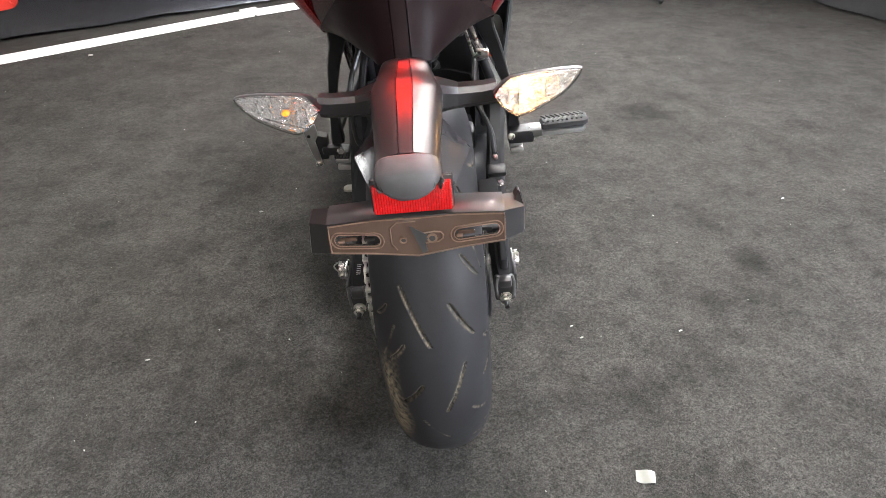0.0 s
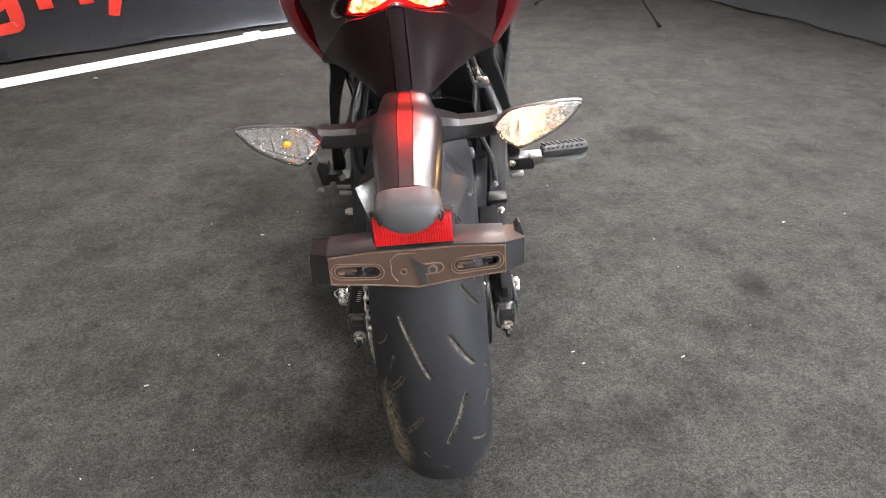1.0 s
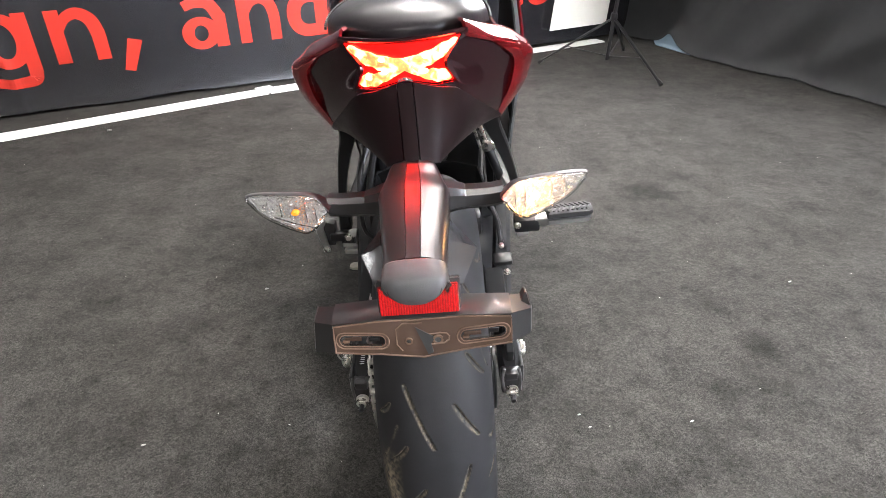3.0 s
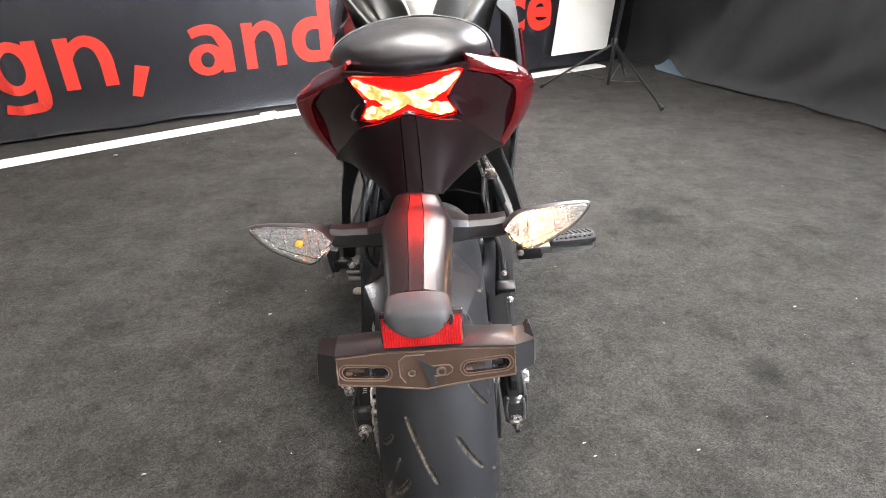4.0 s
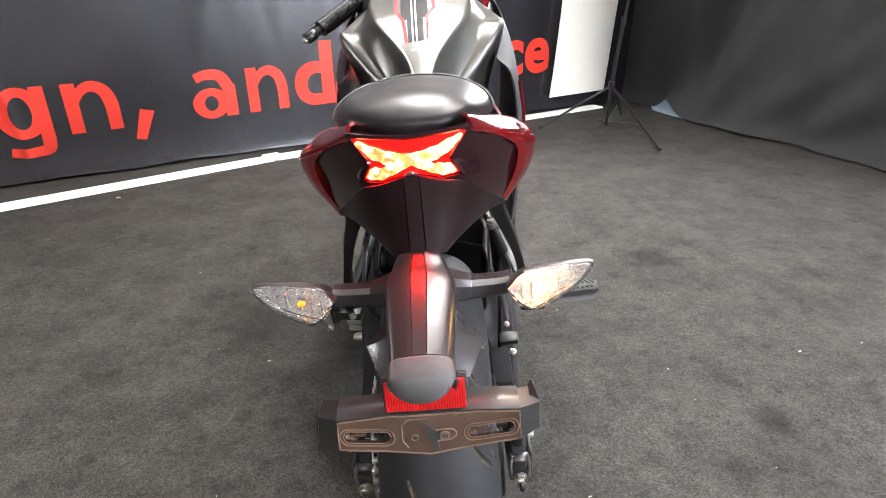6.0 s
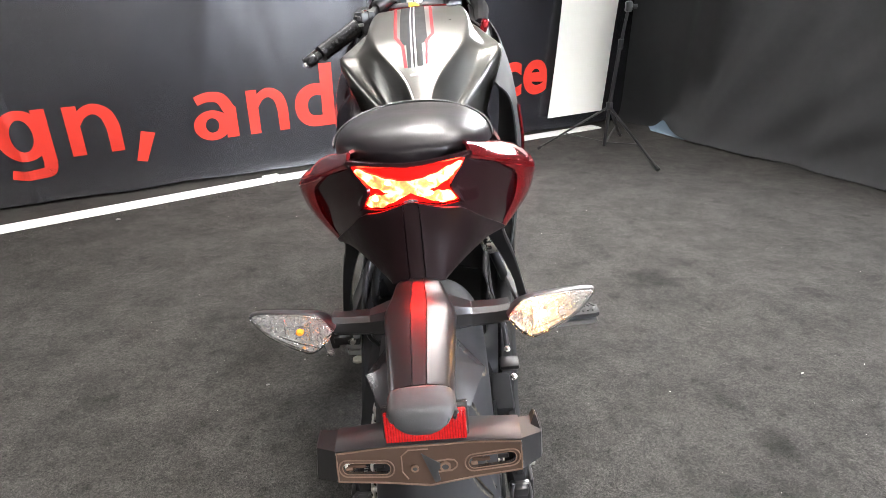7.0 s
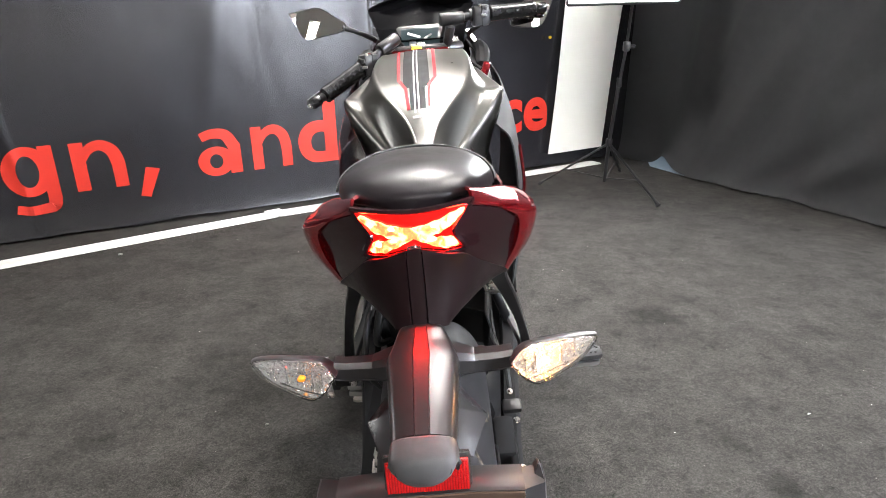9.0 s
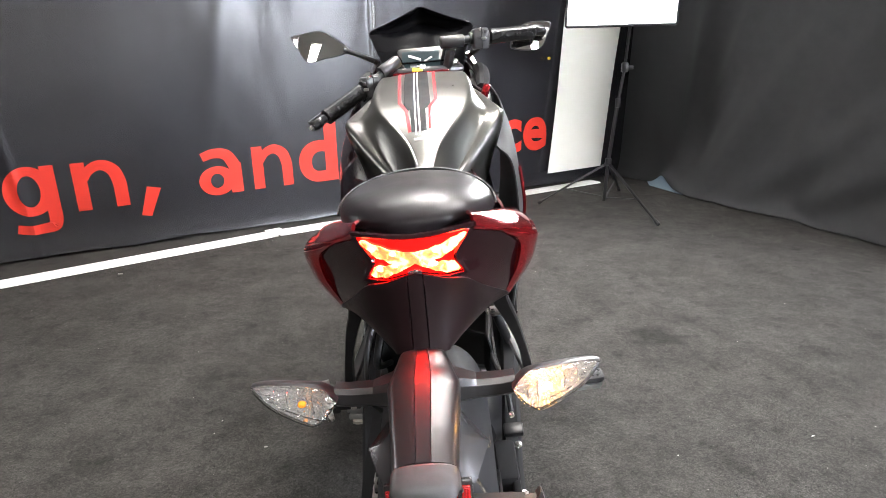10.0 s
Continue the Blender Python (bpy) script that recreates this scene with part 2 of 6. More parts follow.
M["grey_wall"] = material("grey_hall_wall", (0.18, 0.165, 0.14), 0.8, vary=0.1, scale=2)
M["hall_wall"] = material("pale_hall_wall", (0.6, 0.61, 0.63), 0.8, vary=0.08, scale=2)
M["ceiling"] = material("ceiling_paint", (0.38, 0.37, 0.345), 0.85, vary=0.06, scale=2)
M["paper"] = material("paper", (0.33, 0.33, 0.3), 0.7, vary=0.1, scale=50)
M["orange"] = material("orange_plastic", (0.8, 0.12, 0.04), 0.4, vary=0.1)
M["blue_gap"] = material("pale_blue_gap", (0.28, 0.36, 0.42), 0.6, vary=0.1)
M["greypanel"] = material("grey_fairing_paint", (0.035, 0.037, 0.039), 0.75, spec=0.15, vary=0.08, scale=12)


def mat_banner():
    m = material("black_vinyl", (0.017, 0.017, 0.021), 0.27, vary=0, rough_vary=0, spec=0.75)
    t = m.node_tree
    p = t.nodes["Principled BSDF"]
    co = t.nodes.new("ShaderNodeTexCoord")
    n = t.nodes.new("ShaderNodeTexNoise")
    n.inputs["Scale"].default_value, n.inputs["Detail"].default_value, n.inputs["Distortion"].default_value = 1.5, 2.5, 0.0
    mp = t.nodes.new("ShaderNodeMapping")
    mp.inputs["Scale"].default_value = (1.3, 1.3, 0.6)
    t.links.new(co.outputs["Object"], mp.inputs["Vector"])
    t.links.new(mp.outputs["Vector"], n.inputs["Vector"])
    b = t.nodes.new("ShaderNodeBump")
    b.inputs["Strength"].default_value, b.inputs["Distance"].default_value = 0.55, 0.05
    t.links.new(n.outputs["Fac"], b.inputs["Height"])
    # finer upright ripples and small crinkles
    last = b
    for sc, stretch, strength, dist in ((4.5, (1, 1, .3), .22, .012), (11.0, (1, 1, 1.3), .2, .002)):
        n2 = t.nodes.new("ShaderNodeTexNoise")
        n2.inputs["Scale"].default_value, n2.inputs["Detail"].default_value, n2.inputs["Distortion"].default_value = sc, 4, 0.8
        mp2 = t.nodes.new("ShaderNodeMapping")
        mp2.inputs["Scale"].default_value = stretch
        t.links.new(co.outputs["Object"], mp2.inputs["Vector"])
        t.links.new(mp2.outputs["Vector"], n2.inputs["Vector"])
        b2 = t.nodes.new("ShaderNodeBump")
        b2.inputs["Strength"].default_value, b2.inputs["Distance"].default_value = strength, dist
        t.links.new(n2.outputs["Fac"], b2.inputs["Height"])
        t.links.new(last.outputs["Normal"], b2.inputs["Normal"])
        last = b2
    t.links.new(last.outputs["Normal"], p.inputs["Normal"])
    return m


M["banner"] = mat_banner()


# ---- shape helpers ----
def link_mesh(name, bm, mat, parent=None, label="", smooth=35):
    me = bpy.data.meshes.new(name)
    bmesh.ops.recalc_face_normals(bm, faces=bm.faces)
    if smooth:
        cut = radians(smooth)
        for f in bm.faces:
            f.smooth = True
        for e in bm.edges:
            if len(e.link_faces) == 2 and e.calc_face_angle(0) > cut:
                e.smooth = False
    bm.to_mesh(me)
    bm.free()
    me.materials.append(mat)
    ob = new(name, me)
    if parent:
        ob.parent = parent
    if label:
        ob["label"] = label
    return ob


def part(name, bm, mat, parent, label="", smooth=35):
    return link_mesh(name, bm, mat, parent, label, smooth)


def empty(name, m=None):
    ob = new(name)
    ob.empty_display_size = 0.1
    if m is not None:
        ob.matrix_world = m
    return ob


def box(c, s, bev=0.003, rot=(0, 0, 0), bm=None, segs=2):
    bm2 = bmesh.new()
    bmesh.ops.create_cube(bm2, size=1)
    bmesh.ops.scale(bm2, vec=s, verts=bm2.verts)
    if bev:
        bmesh.ops.bevel(bm2, geom=bm2.edges[:] + bm2.verts[:], offset=min(bev, min(s) * 0.45), segments=segs, affect="EDGES", profile=0.5)
    bmesh.ops.transform(bm2, matrix=pose(*c, *rot), verts=bm2.verts)
    if bm is None:
        return bm2
    add(bm, bm2)
    return bm


def add(bm, other):
    me = bpy.data.meshes.new("tmp")
    other.to_mesh(me)
    other.free()
    bm.from_mesh(me)
    bpy.data.meshes.remove(me)
    return bm


def cat(points, n):
    """Points interpolated smoothly, n steps a span, along axis 0."""
    p = np.array(points, float)
    if len(p) < 2:
        return p
    q = np.concatenate([[2 * p[0] - p[1]], p, [2 * p[-1] - p[-2]]])
    out = []
    for i in range(1, len(q) - 2):
        for k in range(n):
            t = k / n
            out.append(0.5 * (2 * q[i] + (q[i + 1] - q[i - 1]) * t + (2 * q[i - 1] - 5 * q[i] + 4 * q[i + 1] - q[i + 2]) * t * t
                              + (3 * q[i] - q[i - 1] - 3 * q[i + 1] + q[i + 2]) * t ** 3))
    out.append(q[-2])
    return np.array(out)


def grid_mesh(g, thick=0.0, closed=False, bm=None):
    """A surface through the grid g (rows, columns, 3), made solid by thick along the normals."""
    bm = bm or bmesh.new()
    g = np.array(g, float)
    nr, nc = g.shape[:2]
    du = np.gradient(g, axis=0)
    dv = np.gradient(g, axis=1)
    nor = np.cross(du, dv)
    nor /= np.maximum(np.linalg.norm(nor, axis=2, keepdims=True), 1e-9)
    layers = [g] if not thick else [g, g - nor * thick]
    vs = [[[bm.verts.new(p) for p in row] for row in layer] for layer in layers]
    for layer in vs:
        for i in range(nr - 1):
            for j in range(nc - 1):
                bm.faces.new((layer[i][j], layer[i + 1][j], layer[i + 1][j + 1], layer[i][j + 1]))
    if thick:
        a, b = vs
        rim = [(i, 0) for i in range(nr)] + [(nr - 1, j) for j in range(1, nc)] + [(i, nc - 1) for i in range(nr - 2, -1, -1)] + [(0, j) for j in range(nc - 2, 0, -1)]
        for (i, j), (k, l) in zip(rim, rim[1:] + rim[:1]):
            bm.faces.new((a[i][j], a[k][l], b[k][l], b[i][j]))
    return bm


def patch(rows, n=5, thick=0.004, mirror=1):
    """A smooth sheet through a few rows of points; mirror -1 gives the other side of the bike."""
    g = np.array(rows, float)
    g[:, :, 0] *= mirror
    g = cat(g, n)
    g = cat(g.swapaxes(0, 1), n).swapaxes(0, 1)
    return grid_mesh(g, thick * mirror)


def loft(rings, caps=True, bm=None, wrap=True):
    bm = bm or bmesh.new()
    vs = [[bm.verts.new(p) for p in r] for r in rings]
    n = len(vs[0])
    for a, b in zip(vs, vs[1:]):
        for i in range(n if wrap else n - 1):
            bm.faces.new((a[i], a[(i + 1) % n], b[(i + 1) % n], b[i]))
    if caps:
        bm.faces.new(vs[0][::-1])
        bm.faces.new(vs[-1])
    return bm


def tube(points, radius, sides=10, smooth=0, bm=None, flat=1.0, caps=True):
    """A round bar along points; radius one number or one a point."""
    pts = np.array(points, float)
    rad = np.full(len(pts), radius, float) if np.isscalar(radius) else np.array(radius, float)
    if smooth:
        rad = cat(rad[:, None], smooth)[:, 0]
        pts = cat(pts, smooth)
    tan = np.gradient(pts, axis=0)
    tan /= np.maximum(np.linalg.norm(tan, axis=1, keepdims=True), 1e-9)
    ref = np.array([0, 0, 1.0]) if abs(tan[0][2]) < 0.9 else np.array([1.0, 0, 0])
    rings = []
    for p, t, r in zip(pts, tan, rad):
        u = np.cross(t, ref)
        u /= np.linalg.norm(u)
        v = np.cross(u, t)
        ref = v
        rings.append([p + r * (math.cos(a) * u + flat * math.sin(a) * v) for a in np.linspace(0, 2 * math.pi, sides, endpoint=False)])
    return loft(rings, caps, bm)


def lathe(profile, center, axis="x", segs=64, bm=None, closed=True):
    """Turns a profile of (along, radius) round an axis through center."""
    bm = bm or bmesh.new()
    rings = []
    for k in range(segs):
        a = 2 * math.pi * k / segs
        ring = []
        for s, r in profile:
            o = {"x": (s, r * math.cos(a), r * math.sin(a)), "y": (r * math.cos(a), s, r * math.sin(a)), "z": (r * math.cos(a), r * math.sin(a), s)}[axis]
            ring.append(bm.verts.new(Vector(center) + Vector(o)))
        rings.append(ring)
    n = len(profile)
    for k in range(segs):
        a, b = rings[k], rings[(k + 1) % segs]
        for i in range(n if closed else n - 1):
            j = (i + 1) % n
            bm.faces.new((a[i], a[j], b[j], b[i]))
    if not closed:
        bmesh.ops.contextual_create(bm, geom=[r[0] for r in rings])
        bmesh.ops.contextual_create(bm, geom=[r[-1] for r in rings])
    return bm


def rod(a, b, r, sides=12, bev=0.0, bm=None):
    """A straight round bar with chamfered ends."""
    a, b = Vector(a), Vector(b)
    d = (b - a).normalized()
    k = bev or r * 0.2
    return tube([a, a + d * k * 0.3, a + d * k, b - d * k, b - d * k * 0.3, b], [r - k, r - k * 0.3, r, r, r - k * 0.3, r - k], sides, bm=bm)


def hexbolt(c, axis, r, h, parent, mat=None, name="bolt"):
    c = Vector(c)
    a = Vector(axis).normalized()
    bm = rod(c, c + a * h * 0.3, r * 1.25, 16)
    rod(c + a * h * 0.3, c + a * h, r, 6, bm=bm)
    return part(name, bm, mat or M["zinc"], parent, smooth=20)


def plate(outline, origin, u, v, thick, bev=0.0, bm=None):
    """A flat plate: outline in (u, v), made thick along their cross product."""
    bm2 = bmesh.new()
    u, v, o = Vector(u).normalized(), Vector(v).normalized(), Vector(origin)
    w = u.cross(v).normalized()
    f = bm2.faces.new([bm2.verts.new(o + u * a + v * b) for a, b in outline])
    out = bmesh.ops.extrude_face_region(bm2, geom=[f])
    bmesh.ops.translate(bm2, vec=w * thick, verts=[x for x in out["geom"] if isinstance(x, bmesh.types.BMVert)])
    if bev:
        bmesh.ops.bevel(bm2, geom=bm2.edges[:], offset=bev, segments=2, affect="EDGES", profile=0.5)
    if bm is None:
        return bm2
    return add(bm, bm2)


# ---- the place ----
BAN_O, BAN_U, BAN_N = Vector((-1.02, 3.978, 0)), Vector((0.8575, 0.5145, 0)), Vector((0.5145, -0.8575, 0))


def on_banner(s, z, off=0.0):
    return BAN_O + BAN_U * s + BAN_N * off + Vector((0, 0, z))


def build_floor():
    bm = bmesh.new()
    bmesh.ops.create_grid(bm, x_segments=2, y_segments=2, size=6)
    bmesh.ops.translate(bm, vec=(0, 1.5, 0), verts=bm.verts)
    ob = link_mesh("floor", bm, M["carpet"], smooth=0)
    tagged(ob, "dark grey needle-felt carpet with stains and lint", "floor", kind="structure")


def build_room():
    for name, c, s in (("wall_north", (0, 7.55, 1.5), (12.2, 0.1, 3)), ("wall_south", (0, -4.55, 1.5), (12.2, 0.1, 3)),
                       ("wall_east", (6.05, 1.5, 1.5), (0.1, 12, 3)), ("wall_west", (-6.05, 1.5, 1.5), (0.1, 12, 3))):
        ob = link_mesh(name, box(c, s, 0), {"wall_east": M["hall_wall"], "wall_south": M["grey_wall"]}.get(name, M["wall"]), smooth=0)
        tagged(ob, "plain painted wall of the hall", "wall", kind="structure")
    ob = link_mesh("ceiling", box((0, 1.5, 3.05), (12.2, 12.2, 0.1), 0), M["ceiling"], smooth=0)
    tagged(ob, "plain dim grey ceiling of the hall", "ceiling", kind="structure")


def cloth(line, height, fold, wave, nz=24, step=0.03, seed=0, skirt=0.08, sway=0.0, creases=(), swags=(), lift=None):
    """A hanging cloth along a line on the floor: folds grow towards the floor, and the hem lies out a little."""
    pts = cat(np.array(line, float), 40)
    d = np.r_[0, np.cumsum(np.linalg.norm(np.diff(pts, axis=0), axis=1))]
    s = np.arange(0, d[-1], step)
    x, y = np.interp(s, d, pts[:, 0]), np.interp(s, d, pts[:, 1])
    tx, ty = np.gradient(x), np.gradient(y)
    ln = np.hypot(tx, ty)
    nx, ny = ty / ln, -tx / ln
    g = []
    for z in np.linspace(0, 1, nz) ** 1.6:
        row = []
        for k, sk in enumerate(s):
            f = fold * (noise.noise((sk * wave + sway * z, z * 0.6 + seed, seed)) + 0.5 * noise.noise((sk * wave * 2.3 + 2 * sway * z, z * 1.4, seed + 4))) * (1.15 - 0.5 * z)
            f += skirt * math.exp(-z * height / 0.06)
            for cs, lean_, amp, wid in creases:
                f += amp * math.exp(-((sk - cs - lean_ * z * height) / wid) ** 2)
            for s0, z0, s1, z1, amp, wid in swags:
                ll = (s1 - s0) ** 2 + (z1 - z0) ** 2
                u = ((sk - s0) * (s1 - s0) + (z * height - z0) * (z1 - z0)) / ll
                uc = min(1, max(0, u))
                dd = math.hypot(sk - s0 - uc * (s1 - s0), z * height - z0 - uc * (z1 - z0))
                f += amp * math.exp(-(dd / wid) ** 2) * (.55 + .45 * math.sin(uc * math.pi))
            up = lift[2] * math.exp(-((sk - lift[0]) / lift[1]) ** 2) * (1 - z) ** 6 if lift else 0.0
            row.append((x[k] + nx[k] * f, y[k] + ny[k] * f, up + z * height + (0.004 if skirt else -0.01) + (0.012 if skirt else 0.0) * (1 + noise.noise((sk * 3, seed, 1))) * math.exp(-z * height / 0.03)))
        g.append(row)
    return grid_mesh(g, 0.004)


def ring_shape(cx, cy, rx, ry, tx, ty):
    """A bold round counter: an ellipse with a hole, as a piece of a letter."""
    def make(bm, n):
        a = np.linspace(0, 2 * math.pi, 48, endpoint=False)
        out = [bm.verts.new((cx + rx * math.cos(t), cy + ry * math.sin(t), n * .0004)) for t in a]
        inn = [bm.verts.new((cx + (rx - tx) * math.cos(t), cy + (ry - ty) * math.sin(t), n * .0004)) for t in a]
        for k in range(48):
            m = (k + 1) % 48
            bm.faces.new((out[k], out[m], inn[m], inn[k]))
    return make


def stroke_shape(points, widths):
    """A bold stroke through points, as a piece of a letter."""
    def make(bm, n):
        p = cat(np.array(points, float), 8) if len(points) > 2 else np.array(points, float)
        w = np.interp(np.linspace(0, 1, len(p)), np.linspace(0, 1, len(widths)), widths)
        t = np.gradient(p, axis=0)
        t /= np.linalg.norm(t, axis=1, keepdims=True)
        side = np.c_[-t[:, 1], t[:, 0]] * w[:, None] / 2
        a = [bm.verts.new((*q, n * .0004)) for q in p + side]
        b = [bm.verts.new((*q, n * .0004)) for q in p - side]
        for k in range(len(p) - 1):
            bm.faces.new((a[k], a[k + 1], b[k + 1], b[k]))
    return make


SHAPES = {
    "g": [ring_shape(.118, .136, .118, .139, .067, .052), stroke_shape([(.217, -.03), (.217, .27)], [.066, .066]),
          stroke_shape([(.217, -.025), (.205, -.068), (.16, -.079), (.09, -.08), (.03, -.066)], [.066, .062, .056, .052, .05])],
    "a": [ring_shape(.098, .084, .098, .089, .062, .046), stroke_shape([(.203, 0), (.203, .18)], [.066, .066]),
          stroke_shape([(.028, .232), (.09, .25), (.16, .235), (.2, .165)], [.05, .056, .064, .068])],
    "n": [stroke_shape([(.033, 0), (.033, .27)], [.066, .066]), stroke_shape([(.05, .165), (.085, .225), (.14, .246), (.192, .215), (.214, .15), (.217, .08), (.217, 0)], [.03, .05, .058, .066, .068, .066, .066])],
    ",": [stroke_shape([(.085, .175), (.028, 0)], [.072, .052])],
}


def build_banner():
    bm = cloth([on_banner(s, 0)[:2] for s in np.linspace(-4.2, 3.35, 12)], 2.85, 0.009, 1.3, nz=40, step=0.014, seed=3, skirt=0.01, creases=((4.75, 0.0, 0.008, 0.016), (2.72, -0.12, 0.011, 0.022), (3.55, 0.2, 0.003, 0.05), (5.9, 0.1, 0.003, 0.05)))
    from mathutils.bvhtree import BVHTree
    tree = BVHTree.FromBMesh(bm)
    ban = tagged(link_mesh("banner", bm, M["banner"]), "black glossy vinyl banner printed with large red letters", "banner")
    # letters: glyph, left, right, bottom, top along the banner
    for glyph, s0, s1, z0, z1, tilt in (("g", -1.6, -1.352, 0.142, 0.515, 0.0), ("n", -1.275, -1.014, 0.245, 0.519, 0), (",", -0.967, -0.842, 0.166, 0.345, 0),
                                        ("a", -0.628, -0.373, 0.243, 0.53, 0), ("n", -0.304, -0.054, 0.256, 0.527, 0), ("d", -0.008, 0.255, 0.256, 0.65, 0),
                                        ("c", 1.585, 1.785, 0.305, 0.568, 0), ("e", 1.8, 2.04, 0.308, 0.573, 0)):
        if glyph in SHAPES:
            bm = bmesh.new()
            for n, piece in enumerate(SHAPES[glyph]):
                piece(bm, n)
            me = bpy.data.meshes.new("letter")
            bm.to_mesh(me)
            bm.free()
        else:
            cu = bpy.data.curves.new("letter", "FONT")
            cu.body, cu.size, cu.offset, cu.extrude, cu.resolution_u = glyph, 1.0, 0.03, 0.0, 8
            tmp = new("letter", cu)
            me = bpy.data.meshes.new_from_object(tmp.evaluated_get(bpy.context.evaluated_depsgraph_get()))
            bpy.data.objects.remove(tmp)
        bm = bmesh.new()
        bm.from_mesh(me)
        bmesh.ops.triangulate(bm, faces=bm.faces)
        bmesh.ops.subdivide_edges(bm, edges=bm.edges, cuts=3, use_grid_fill=True)
        bm.to_mesh(me)
        bm.free()
        v = np.array([p.co for p in me.vertices])
        lo, hi = v.min(0), v.max(0)
        for p in me.vertices:
            a, b = (p.co.x - lo[0]) / (hi[0] - lo[0]), (p.co.y - lo[1]) / (hi[1] - lo[1])
            q = on_banner(s0 + a * (s1 - s0), z0 + b * (z1 - z0) + 0.006 * a, 0.2)
            hit = tree.ray_cast(q, -BAN_N)[0]
            p.co = (hit or q - BAN_N * 0.18) + BAN_N * (0.0025 + p.co.z)
        me.shade_smooth()
        me.materials.append(M["letter"])
        ob = new("letter", me)
        ob.parent = ban
        ob["label"] = "large red printed letter"
    return ban


def build_profiles():
    for a, b in (((-3.6, 1.777), (-1.135, 3.675)), ((-1.12, 3.685), (1.19, 5.19))):
        a, b = Vector((*a, 0)), Vector((*b, 0))
        d = (b - a).normalized()
        w = Vector((-d.y, d.x, 0))
        prof = ((-0.065, 0.001), (-0.065, 0.004), (-0.055, 0.01), (-0.016, 0.0115), (-0.013, 0.007), (-0.007, 0.007), (-0.004, 0.0115), (0.055, 0.01), (0.065, 0.004), (0.065, 0.001))
        bm = loft([[p + w * x + Vector((0, 0, z)) for x, z in prof] for p in (a, b)])
        ob = link_mesh("floor_profile", bm, M["strip"], smooth=20)
        tagged(ob, "long white cable cover strip lying on the carpet", "floor strip", "white floor strips")
    ob = link_mesh("tape", box((-1.125, 3.682, 0.013), (0.1, 0.15, 0.006), 0.002, (0, 0, 38)), M["strip"])
    tagged(ob, "crumpled white tape over the strip joint", "tape")


def build_curtain():
    swags = [(2.15, 1.2, 1.42, .05, 0.044, 0.088), (2.7, .8, 1.75, .06, 0.040, 0.100), (1.3, 1.4, 1.2, .25, 0.035, 0.088), (2.6, 1.4, 2.0, .3, 0.035, 0.112), (3.1, 1.0, 2.3, .15, 0.040, 0.112),
             (1.75, 1.6, 1.45, .6, 0.031, 0.075), (2.9, .5, 2.05, .03, 0.026, 0.075), (2.35, .7, 2.2, .1, -0.026, 0.088), (1.6, .9, 1.35, .3, -0.026, 0.062), (3.3, .7, 2.7, .1, 0.035, 0.100)]
    bm = cloth([(1.25, 5.85), (1.62, 5.2), (1.77, 4.72), (1.95, 4.33), (2.2, 3.87), (2.42, 3.42), (2.7, 2.7), (2.95, 2.0)], 2.9, 0.05, 1.3, nz=90, step=0.02, seed=11, skirt=0.07, sway=1.2, swags=swags, lift=(1.08, .13, .1))
    tagged(link_mesh("curtain", bm, M["cloth"]), "black cloth curtain hanging in soft folds to the carpet", "curtain")
    bm = cloth([(0.9, 5.6), (1.35, 5.62), (2.2, 5.75)], 2.9, 0.05, 3, nz=30, step=0.03, seed=5, skirt=0.0)
    tagged(link_mesh("backdrop_cloth", bm, M["cloth"]), "black backdrop cloth hanging behind the light stand", "curtain")


def build_gap():
    # flat piece stands in for the pale ground behind the curtain's lifted corner
    bm = plate([(1.6, 5.02), (1.75, 4.66), (1.95, 4.8), (1.95, 5.6), (1.68, 5.4)], (0, 0, 0.003), (1, 0, 0), (0, 1, 0), 0.004)
    tagged(link_mesh("gap_sheet", bm, M["blue_gap"], smooth=0), "pale blue ground in the gap under the curtain, added as a flat piece", "paper sheet")


def build_stand():
    st = empty("light_stand", Matrix.Translation((1.07, 4.32, 0)))
    tagged(st, "black light stand with spread tripod legs on the carpet", "light stand", "light stands")

    def L(x, y, z):
        return Vector((x - 1.07, y - 4.32, z))
    hub, foot = L(1.07, 4.32, 0.32), L(1.085, 4.4, 0.045)
    for x, y in ((1.285, 3.80), (0.6, 4.39), (1.3, 4.82)):
        end = L(x, y, 0.012)
        bm = tube([hub, end], 0.011, 8, flat=0.7)
        leg = part("leg", bm, M["frame"], st)
        part("rubber_foot", tube([end - (end - hub).normalized() * 0.03, end + Vector((0, 0, 0.0))], 0.014, 8), M["frame"], leg)
        mid = hub.lerp(end, 0.62)
        part("brace", tube([L(1.07, 4.32, 0.07), mid], 0.007, 6, flat=0.5), M["frame"], st)
    part("column", tube([L(1.06, 4.32, 0.045), L(1.07, 4.32, 0.32), L(1.1, 4.3, 0.74)], 0.013, 12), M["frame"], st)
    part("upper_tube", tube([L(1.1, 4.3, 0.72), L(1.125, 4.29, 0.96), L(1.15, 4.28, 1.5)], 0.01, 12), M["frame"], st)
    part("collar", rod(hub - Vector((0, 0, 0.02)), hub + Vector((0, 0, 0.03)), 0.022, 14), M["frame"], st)
    c2 = L(1.125, 4.29, 0.96)
    part("clamp", box(c2, (0.04, 0.05, 0.06), 0.008), M["frame"], st)
    part("knob", rod(c2 + Vector((0.015, 0, 0)), c2 + Vector((0.055, 0, 0)), 0.014, 10), M["frame"], st)
    part("clamp", rod(L(1.1, 4.3, 0.7), L(1.1, 4.3, 0.76), 0.018, 12), M["frame"], st)
    return st


